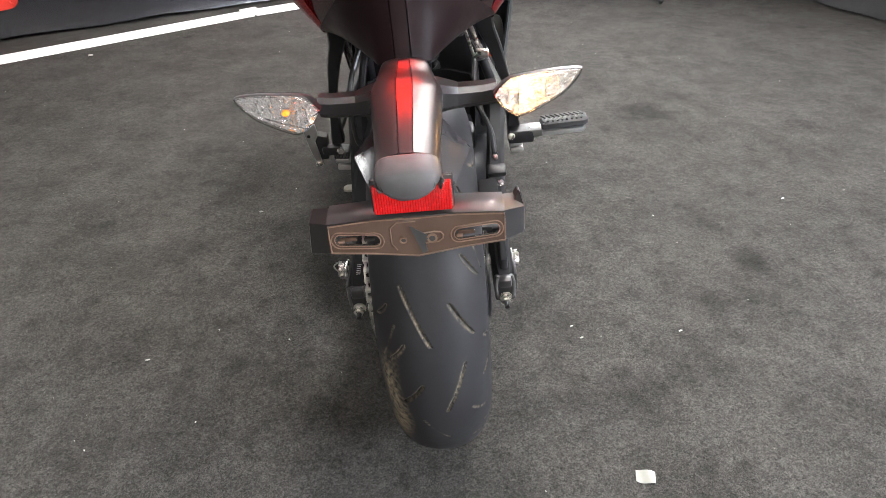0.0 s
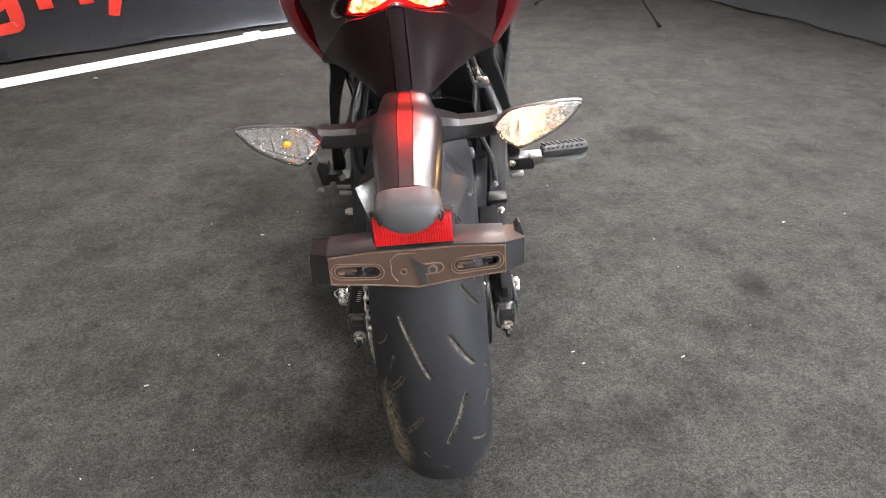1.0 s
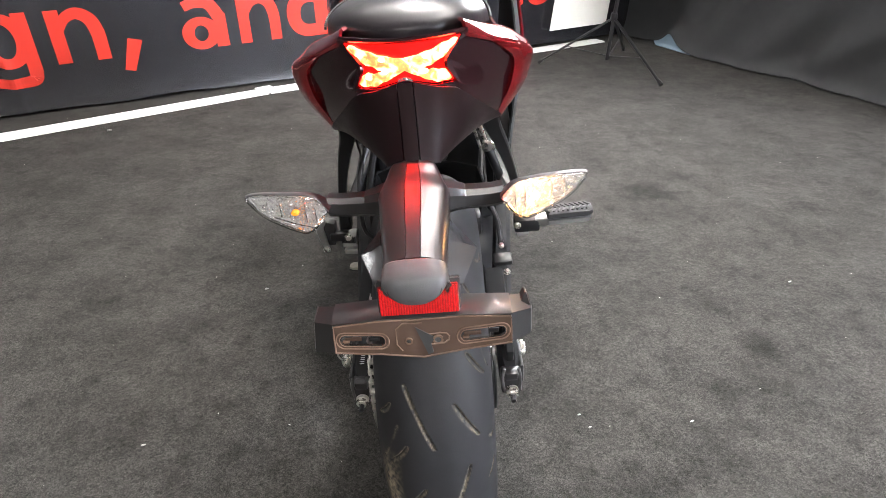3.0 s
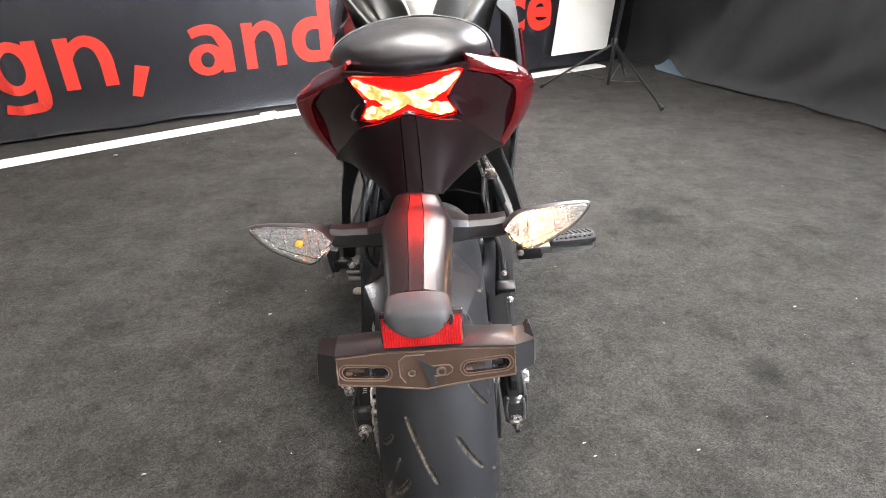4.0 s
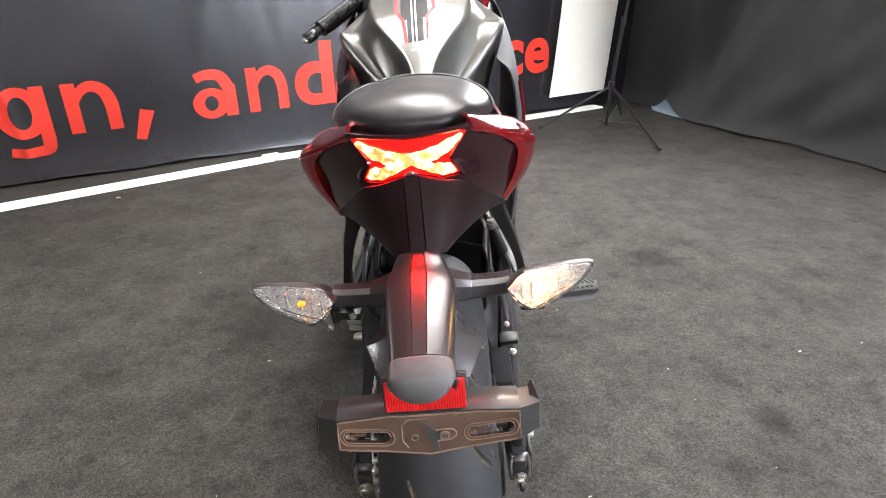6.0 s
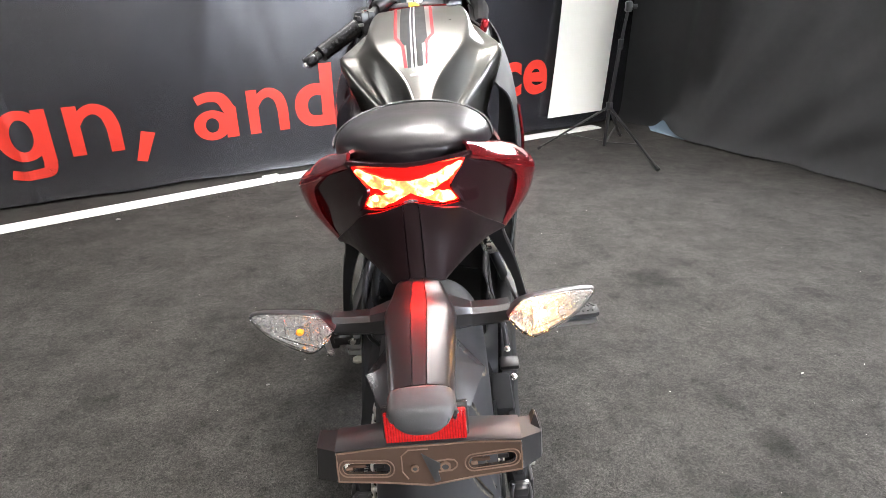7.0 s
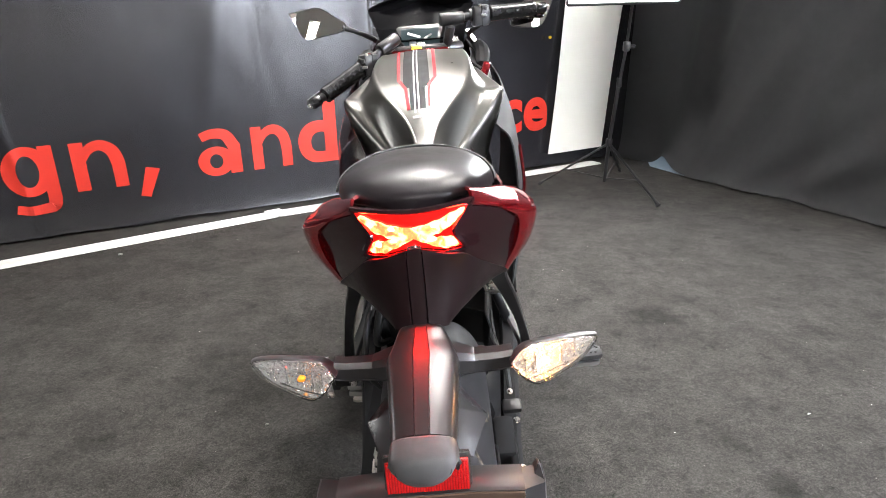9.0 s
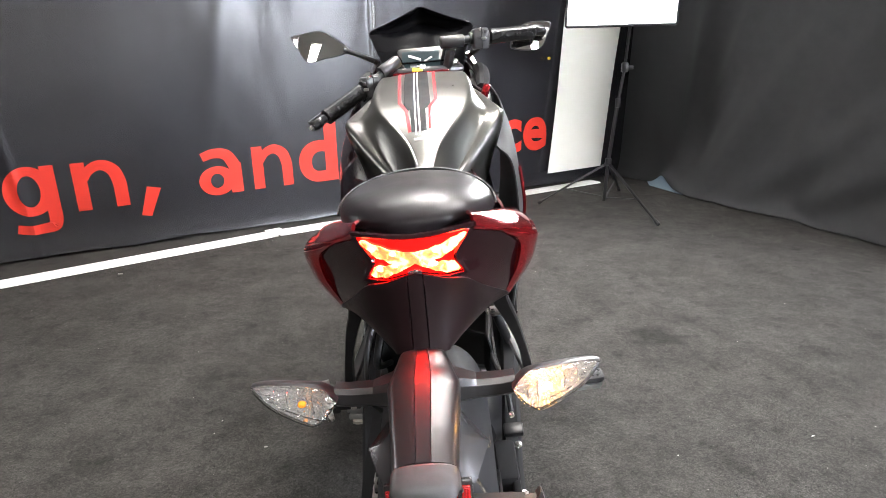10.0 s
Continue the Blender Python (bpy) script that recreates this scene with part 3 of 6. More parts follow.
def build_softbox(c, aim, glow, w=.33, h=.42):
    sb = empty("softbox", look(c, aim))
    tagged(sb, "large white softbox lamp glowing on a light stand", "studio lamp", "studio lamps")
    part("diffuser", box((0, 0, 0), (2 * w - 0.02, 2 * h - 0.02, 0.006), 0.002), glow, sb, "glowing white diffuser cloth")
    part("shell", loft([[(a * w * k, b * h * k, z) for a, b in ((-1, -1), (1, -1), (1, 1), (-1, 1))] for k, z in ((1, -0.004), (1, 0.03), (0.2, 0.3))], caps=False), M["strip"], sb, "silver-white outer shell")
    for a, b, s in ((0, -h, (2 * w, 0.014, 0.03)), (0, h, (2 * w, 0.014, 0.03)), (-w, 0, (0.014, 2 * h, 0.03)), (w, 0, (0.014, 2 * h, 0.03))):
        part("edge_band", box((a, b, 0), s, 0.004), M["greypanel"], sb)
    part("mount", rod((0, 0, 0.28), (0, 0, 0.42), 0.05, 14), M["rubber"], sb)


def build_sheet():
    a, b = on_banner(2.03, 0.118, 0.05), on_banner(2.60, 0.128, 0.05)
    c, d = on_banner(2.245, 2.3, 0.03), on_banner(2.86, 2.3, 0.03)
    rows = [[a.lerp(b, k / 6) .lerp(c.lerp(d, k / 6), j / 10) + BAN_N * 0.008 * math.sin(j * 0.8 + k * 0.3) for k in range(7)] for j in range(11)]
    tagged(link_mesh("reflector_sheet", grid_mesh(rows, 0.006), M["panel"]), "tall white reflector sheet hanging before the banner", "reflector sheet")
    for i, (s, z) in enumerate(((2.005, 1.02),)):
        p = on_banner(s, z, 0.035)
        tagged(link_mesh("eyelet", rod(p, p + BAN_N * 0.012, 0.012, 12), M["yellow"]), "small brass eyelet in the banner's edge", "eyelet")


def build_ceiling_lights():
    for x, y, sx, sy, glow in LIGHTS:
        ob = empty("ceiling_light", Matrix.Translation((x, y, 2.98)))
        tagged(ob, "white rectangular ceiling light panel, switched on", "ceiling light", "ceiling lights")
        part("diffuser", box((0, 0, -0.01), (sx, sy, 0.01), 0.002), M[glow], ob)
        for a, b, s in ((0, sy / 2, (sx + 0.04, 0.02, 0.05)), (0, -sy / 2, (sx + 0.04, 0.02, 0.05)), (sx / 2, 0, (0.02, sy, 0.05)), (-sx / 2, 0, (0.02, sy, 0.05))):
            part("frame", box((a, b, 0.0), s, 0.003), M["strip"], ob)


# the last panel is an added fill, out of view, for the east wall
LIGHTS = [(-0.85, 2.75, 0.6, 1.15, "spotpanel"), (-0.06, 2.6, 0.34, 0.38, "keypanel"), (0.82, 1.66, 0.5, 0.6, "sidepanel"), (0.16, -2.7, 0.3, 2.4, "lightpanel"), (5.2, -1.7, 0.8, 2.2, "wallfill")]
build_floor()
build_room()
build_banner()
build_profiles()
build_curtain()
build_gap()
stand = build_stand()
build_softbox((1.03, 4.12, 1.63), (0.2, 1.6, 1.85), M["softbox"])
# stand and softbox out of view, added for the left flap's pale reflection
copy_thing(stand, pose(-2.38, 1.24, 0, 0, 0, 100))
build_softbox((-2.2, 1.2, 1.22), (0.0, 0.75, 0.65), M["softbox_fill"], .22, .34)
build_sheet()
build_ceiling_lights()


# ---- the motorcycle: its own frame has x to its right, y ahead, z up, rear wheel on the origin ----
BIKE = pose(0.028, 0.925, 0, 0, 0, 2.0) @ pose(0, 0, 0, 0, -4.0, 0)
bike = empty("motorcycle", BIKE)
tagged(bike, "black and red sport motorcycle leaning on its side stand", "motorcycle")
AXLE = Vector((0, 0.021, 0.306))
TYRE_R, TYRE_W = 0.312, 0.08


def build_rear_tyre(parent):
    """The tyre with its grooves pressed in; 'dust' marks the dusty grooves and the worn shoulder."""
    n_lat = 140
    ang0, ang1, fine = radians(110), radians(212), 820
    angs = list(np.linspace(ang0, ang1, fine)) + list(np.linspace(ang1, ang0 + 2 * math.pi, 90)[1:-1])
    th = np.linspace(-1, 1, n_lat)
    lat = TYRE_W * np.sin(th * radians(92)) / math.sin(radians(92))
    rad = TYRE_R - 0.098 * (1 - np.cos(th * radians(88))) ** 1.15
    arc = np.r_[0, np.cumsum(np.hypot(np.diff(lat), np.diff(rad)))]
    arc -= arc[-1] / 2
    # grooves: angle from the back (degrees up), lateral metres, then the other end, half width
    grooves = []
    for rep in (-62.0, 0.0, 62.0):
        for u0, l0, u1, l1, w in ((33.6, -.033, 18.3, .0003, .0034), (28.5, .0282, 19.6, .062, .0042), (39.9, .0495, 34.7, .081, .005), (12.5, .0449, -2.4, .0137, .0036),
                                  (23.8, -.0465, 13.7, -.077, .0015), (18.9, -.0343, 13.6, -.062, .0042), (7.4, -.0149, .4, -.0464, .0042), (16.8, .086, 16.3, .1, .003),
                                  (8, .1, 4.2, .08, .003), (-10, .08, -4.5, .052, .0028), (29, -.0566, 26.3, -.08, .0045), (43, .0732, 36, .095, .0014), (-6, -.02, -16, .012, .001)):
            grooves.append((u0 + rep, l0, u1 + rep, l1, w))
    verts, dust = [], []
    for a in angs:
        up = 180 - math.degrees(a)
        depth, dd = np.zeros(n_lat), np.zeros(n_lat)
        if ang0 <= a <= ang1:
            for u0, l0, u1, l1, w in grooves:
                if not min(u0, u1) - 3 < up < max(u0, u1) + 3:
                    continue
                px, py = radians(up) * TYRE_R, arc
                ax, ay, bx, by = radians(u0) * TYRE_R, l0, radians(u1) * TYRE_R, l1
                ll = (bx - ax) ** 2 + (by - ay) ** 2
                t = np.clip(((px - ax) * (bx - ax) + (py - ay) * (by - ay)) / ll, 0, 1)
                bow = 0.003 * np.sin(t * math.pi)
                dist = np.hypot(px - ax - t * (bx - ax) + bow, py - ay - t * (by - ay))
                ww = .66 * w * np.sqrt(np.clip(1.02 - (2 * t - 1) ** 2, 0.02, 1)) + 0.0004
                k = np.clip((ww - dist) / (0.5 * w) + 0.3, 0, 1)
                depth = np.maximum(depth, k)
                dd = np.maximum(dd, np.exp(-((dist - ww - .0002) / 0.0009) ** 2) * 0.55 + 0.04 * k)
        # dusty rubbed shoulder on one side
        worn = np.clip(1.3 - abs(arc + 0.066 + 0.006 * math.sin(up * 0.2)) / 0.02, 0, 1) * np.clip((17 - up) / 10, 0, 1) * np.clip((up + 26) / 12, 0, 1)
        dd = np.maximum(dd, 0.95 * worn)
        r = rad - 0.006 * depth
        verts.append([(l, AXLE.y + r_ * math.cos(a), AXLE.z + r_ * math.sin(a)) for l, r_ in zip(lat, r)])
        dust.append(dd)
    inner = [(0.06, 0.222), (-0.06, 0.222)]
    vv = [tuple(p) for row in verts for p in row]
    na = len(angs)
    faces = [(i * n_lat + j, i * n_lat + j + 1, ((i + 1) % na) * n_lat + j + 1, ((i + 1) % na) * n_lat + j) for i in range(na) for j in range(n_lat - 1)]
    base = len(vv)
    for a in angs:
        vv += [(l, AXLE.y + r * math.cos(a), AXLE.z + r * math.sin(a)) for l, r in inner]
    for i in range(na):
        k = (i + 1) % na
        faces.append((i * n_lat + n_lat - 1, base + 2 * i, base + 2 * k, k * n_lat + n_lat - 1))
        faces.append((base + 2 * i, base + 2 * i + 1, base + 2 * k + 1, base + 2 * k))
        faces.append((base + 2 * i + 1, i * n_lat, k * n_lat, base + 2 * k + 1))
    me = bpy.data.meshes.new("tyre")
    me.from_pydata(vv, [], faces)
    me.shade_smooth()
    at = me.attributes.new("dust", "FLOAT", "POINT")
    at.data.foreach_set("value", np.r_[np.concatenate(dust), np.zeros(len(vv) - base)])
    me.materials.append(M["tyre"])
    ob = new("tyre", me)
    ob.parent = parent
    ob["label"] = "wide black sport tyre with curved tread grooves"


def build_wheel(name, c, r_rim, w, parent, m=None):
    wh = empty(name)
    wh.parent = parent
    if m is not None:
        wh.matrix_basis = m
    part("rim", lathe([(-w, r_rim), (-w, r_rim - 0.012), (-w * 0.6, r_rim - 0.03), (w * 0.6, r_rim - 0.03), (w, r_rim - 0.012), (w, r_rim), (w * 0.8, r_rim + 0.006), (-w * 0.8, r_rim + 0.006)], c), M["frame"], wh)
    part("hub", lathe([(-0.06, 0.012), (-0.06, 0.04), (0, 0.03), (0.06, 0.04), (0.06, 0.012)], c, segs=32), M["frame"], wh)
    for k in range(5):
        a = 2 * math.pi * k / 5 + 0.3
        p = [Vector(c) + Vector((0, q * math.cos(a + s), q * math.sin(a + s))) for q, s in ((0.03, 0), (0.1, 0.06), (r_rim - 0.025, 0.0))]
        part("spoke", tube(p, [0.022, 0.016, 0.02], 10, 4), M["frame"], wh)
    return wh


def build_rear_end():
    wh = build_wheel("rear_wheel", AXLE, 0.218, 0.062, bike)
    build_rear_tyre(wh)
    part("sprocket", lathe([(-0.1, 0.05), (-0.1, 0.112), (-0.096, 0.116), (-0.094, 0.112), (-0.094, 0.05)], AXLE, segs=90), M["chain"], wh)
    part("brake_disc", lathe([(0.088, 0.07), (0.088, 0.1), (0.092, 0.1), (0.092, 0.07)], AXLE, segs=80), M["frame"], wh)
    part("axle", rod(AXLE + Vector((-0.168, 0, 0)), AXLE + Vector((0.15, 0, 0)), 0.009, 16), M["zinc"], wh)
    hexbolt(AXLE + Vector((-0.15, 0, 0)), (-1, 0, 0), 0.0155, 0.02, wh, name="axle_nut")
    hexbolt(AXLE + Vector((0.135, 0, 0)), (1, 0, 0), 0.0135, 0.014, wh, name="axle_bolt")
    part("split_pin", tube([AXLE + Vector(v) for v in ((-0.158, -0.012, 0.008), (-0.166, -0.02, 0.014), (-0.174, -0.012, 0.02), (-0.168, 0.004, 0.016), (-0.16, 0.01, 0.01))], 0.0014, 6, 4), M["zinc"], wh)
    # swingarm: two boxed arms, adjuster blocks at their ends
    sw = empty("swingarm")
    sw.parent = bike
    for sx in (-1, 1):
        x = 0.122 * sx - 0.005
        rings = []
        for y, z, w, h in ((-0.045, 0.302, 0.012, 0.016), (-0.03, 0.303, 0.017, 0.026), (0.06, 0.31, 0.018, 0.03), (0.12, 0.33, 0.018, 0.032), (0.3, 0.362, 0.018, 0.034), (0.52, 0.385, 0.02, 0.04)):
            xx = x + sx * max(0, y - 0.1) * 0.1
            rings.append([(xx + w * a, y, z + h * b) for a, b in ((-1, -0.6), (-0.6, -1), (0.6, -1), (1, -0.6), (1, 0.6), (0.6, 1), (-0.6, 1), (-1, 0.6))])
        part("arm", loft(rings), M["dull"], sw)
        ad = part("chain_adjuster", box((x, -0.05, 0.3), (0.034, 0.026, 0.04), 0.005), M["satin"], sw)
        part("end_cap", box((x, -0.058, 0.318), (0.022, 0.016, 0.016), 0.004), M["satin"], ad)
        part("adjuster_bolt", rod((x, -0.05, 0.296), (x, -0.092, 0.292), 0.0042, 10), M["frame"], ad)
        for yy, rr in ((-0.068, 0.0085), (-0.076, 0.0078)):
            hexbolt((x, yy, 0.294), (0, -1, 0), rr, 0.006, ad, name="lock_nut")
        part("adjuster_loop", tube([(x + q * sx, -.063, z) for q, z in ((-.011, .335), (-.0145, .318), (-.013, .294), (-.006, .283), (.006, .283), (.013, .294), (.0145, .318), (.011, .335))], .0026, 8, 4), M["cap"], ad, "bent grey steel loop")
        part("adjuster_plate", box((x + sx * 0.019, -0.01, 0.305), (0.006, 0.07, 0.036), 0.003), M["matte"], ad)
        for k in range(6):
            part("mark", box((x, -0.028 + k * 0.005, 0.3345), (0.007, 0.0008, 0.0008), 0.0002), M["alloy"], ad)
    part("cross_brace", box((0, 0.36, 0.38), (0.2, 0.06, 0.05), 0.012), M["frame"], sw)
    part("chain_guard", patch([[(-0.128, -0.02, 0.40), (-0.125, 0.1, 0.435), (-0.12, 0.3, 0.45), (-0.115, 0.48, 0.44)], [(-0.105, -0.02, 0.415), (-0.1, 0.1, 0.45), (-0.098, 0.3, 0.462), (-0.095, 0.48, 0.45)], [(-0.088, -0.02, 0.41), (-0.086, 0.1, 0.445), (-0.084, 0.3, 0.457), (-0.082, 0.48, 0.445)]], 4, 0.003), M["dull"], bike, "black plastic chain guard")
    # brake caliper and its hose, on the disc side
    cal = part("brake_caliper", box((0.105, 0.085, 0.385), (0.036, 0.075, 0.045), 0.008, (20, 0, 0)), M["dull"], bike, "black rear brake caliper")
    part("caliper_bracket", box((0.118, 0.02, 0.35), (0.012, 0.12, 0.05), 0.003, (20, 0, 0)), M["dull"], cal)
    part("caliper_fin", box((0.125, 0.14, 0.415), (0.034, 0.024, 0.012), 0.003, (20, 0, 0)), M["frame"], cal)
    part("caliper_fin", box((0.108, 0.02, 0.375), (0.04, 0.014, 0.01), 0.003, (20, 0, 0)), M["frame"], cal)
    hexbolt((0.13, 0.115, 0.402), (0, -0.6, 0.8), 0.005, 0.008, cal)
    hexbolt((0.125, 0.165, 0.428), (0, -0.6, 0.8), 0.0045, 0.008, cal)
    hexbolt((0.127, 0.03, 0.372), (0.3, -0.6, 0.8), 0.0055, 0.008, cal)
    part("brake_hose", tube([(0.125, 0.165, 0.436), (0.12, 0.2, 0.47), (0.1, 0.27, 0.5), (0.105, 0.36, 0.53), (0.115, 0.43, 0.56)], 0.005, 8, 6), M["rubber"], bike, "black rubber brake hose")
    part("sensor_wire", tube([(0.123, 0.17, 0.43), (0.128, 0.22, 0.445), (0.112, 0.3, 0.47), (0.11, 0.4, 0.55)], 0.003, 6, 6), M["rubber"], bike)
    # brake master cylinder with its rod, and a red tag
    mc = part("brake_master_cylinder", rod((0.139, 0.3, 0.504), (0.112, 0.29, 0.585), 0.009, 14), M["frame"], bike, "black brake cylinder with a chromed rod")
    part("clamp_ring", rod((0.1165, 0.2915, 0.57), (0.1125, 0.29, 0.583), 0.0115, 12), M["alloy"], mc)
    part("link_rod", rod((0.1, 0.262, 0.585), (0.086, 0.235, 0.64), 0.003, 8), M["zinc"], mc)
    part("push_rod", rod((0.112, 0.29, 0.585), (0.096, 0.25, 0.645), 0.004, 10), M["zinc"], mc)
    part("banjo_bolt", rod((0.104, 0.275, 0.586), (0.128, 0.272, 0.584), 0.009, 10), M["zinc"], mc)
    part("switch", box((0.134, 0.275, 0.588), (0.012, 0.012, 0.02), 0.003), M["orange"], mc, "orange-red brake switch")
    # shock absorber
    sh = part("shock_absorber", rod((0.0, 0.42, 0.42), (0.0, 0.36, 0.66), 0.02, 14), M["frame"], bike, "black shock absorber")
    pts = [(0.032 * math.cos(a), 0.42 - 0.06 * (a / 44) + 0.032 * math.sin(a), 0.44 + 0.2 * (a / 44)) for a in np.linspace(0, 44, 130)]
    part("spring", tube(pts, 0.006, 6), M["frame"], sh)
    # engine and lower mass ahead of the swingarm
    en = part("engine", box((0, 0.85, 0.42), (0.34, 0.5, 0.36), 0.05, segs=3), M["frame"], bike, "black engine block")
    part("clutch_cover", rod((0.15, 0.8, 0.4), (0.205, 0.8, 0.4), 0.1, 28, 0.012), M["frame"], en)
    part("generator_cover", rod((-0.15, 0.85, 0.42), (-0.2, 0.85, 0.42), 0.085, 28, 0.012), M["frame"], en)
    part("muffler", loft([[(0.02 + w * math.cos(a), y, 0.2 + 0.07 * math.sin(a)) for a in np.linspace(0, 2 * math.pi, 16, endpoint=False)] for y, w in ((0.42, 0.09), (0.46, 0.13), (0.75, 0.14), (0.8, 0.1))]), M["frame"], bike, "short black underbelly muffler")
    # main frame tubes
    for sx in (-1, 1):
        part("frame_tube", tube([(0.1 * sx, 0.5, 0.72), (0.14 * sx, 0.7, 0.72), (0.12 * sx, 0.95, 0.8), (0.04 * sx, 1.08, 0.9)], 0.018, 12, 5), M["frame"], bike)
        part("subframe_tube", tube([(0.07 * sx, 0.0, 0.76), (0.09 * sx, 0.2, 0.74), (0.1 * sx, 0.5, 0.7)], 0.014, 10, 5), M["frame"], bike)
        part("frame_plate", box((0.13 * sx, 0.53, 0.48), (0.02, 0.1, 0.3), 0.008, (12, 0, 0)), M["frame"], bike)
    # inner mudguard over the tyre
    g = []
    for a in np.linspace(radians(28), radians(56), 10):
        r = 0.345
        g.append([(x, r * math.cos(a), AXLE.z + r * math.sin(a) - k) for x, k in ((-0.1, 0.045), (-0.09, 0.012), (-0.05, 0), (0, 0), (0.05, 0), (0.09, 0.012), (0.1, 0.045))])
    part("inner_mudguard", grid_mesh(g, 0.003), M["dull"], bike, "black plastic inner mudguard")
    # battery wiring and small black blocks under the seat
    part("wiring", tube([(0.06, 0.1, 0.7), (0.075, 0.16, 0.66), (0.05, 0.24, 0.67), (0.07, 0.32, 0.64)], 0.007, 8, 6), M["rubber"], bike)
    part("relay", box((0.075, 0.2, 0.68), (0.03, 0.04, 0.03), 0.005, (10, 15, 0)), M["matte"], bike)
    part("wiring", tube([(-0.06, 0.08, 0.7), (-0.085, 0.12, 0.62), (-0.1, 0.16, 0.55), (-0.09, 0.26, 0.5)], 0.006, 8, 6), M["rubber"], bike)
    part("bracket_rod", tube([(-0.085, 0.16, 0.66), (-0.108, 0.12, 0.6), (-0.112, 0.11, 0.52), (-0.1, 0.13, 0.48)], 0.0042, 8, 5), M["satin"], bike, "bent black steel rod")


def build_chain():
    ch = empty("drive_chain")
    ch.parent = bike
    ch["label"] = "steel roller drive chain"
    pitch, r1, r2, c2 = 0.015875, 0.121, 0.04, Vector((0, 0.56, 0.37))
    path = [(AXLE.y + r1 * math.cos(a), AXLE.z + r1 * math.sin(a)) for a in np.linspace(radians(83), radians(277), 60)]
    path = [(c2.y, c2.z + r2)] + path + [(c2.y, c2.z - r2)] + [(c2.y + r2 * math.cos(a), c2.z + r2 * math.sin(a)) for a in np.linspace(radians(-80), radians(85), 20)]
    p = np.array(path)
    d = np.r_[0, np.cumsum(np.hypot(*np.diff(p, axis=0).T))]
    meshes = []
    for wide in (0, 1):
        bm = bmesh.new()
        off = 0.0078 if wide else 0.0056
        for s in (-1, 1):
            out = [(pitch * 0.5 * c + 0.0058 * math.cos(a), 0.0058 * math.sin(a)) for c, lo in ((1, -90), (-1, 90)) for a in [radians(lo + 30 * k) for k in range(7)]]
            plate(out, (s * off - 0.0009, 0, 0), (0, 1, 0), (0, 0, 1), 0.0018, bm=bm)
        if not wide:
            for c in (-1, 1):
                tube([(-0.0062, c * pitch / 2, 0), (0.0062, c * pitch / 2, 0)], 0.0048, 8, bm=bm)
        else:
            for c in (-1, 1):
                tube([(-0.0098, c * pitch / 2, 0), (0.0098, c * pitch / 2, 0)], 0.0026, 8, bm=bm)
        me = bpy.data.meshes.new("link")
        bmesh.ops.recalc_face_normals(bm, faces=bm.faces)
        bm.to_mesh(me)
        bm.free()
        me.materials.append(M["chain"])
        meshes.append(me)
    for k in range(int(d[-1] / pitch)):
        s0, s1 = k * pitch, (k + 1) * pitch
        a = np.array([np.interp(s0, d, p[:, 0]), np.interp(s0, d, p[:, 1])])
        b = np.array([np.interp(s1, d, p[:, 0]), np.interp(s1, d, p[:, 1])])
        ob = new("link", meshes[k % 2])
        ob.parent = ch
        mid = (a + b) / 2
        ob.matrix_basis = pose(-0.097, mid[0], mid[1], math.degrees(math.atan2(b[1] - a[1], b[0] - a[0])), 0, 0)


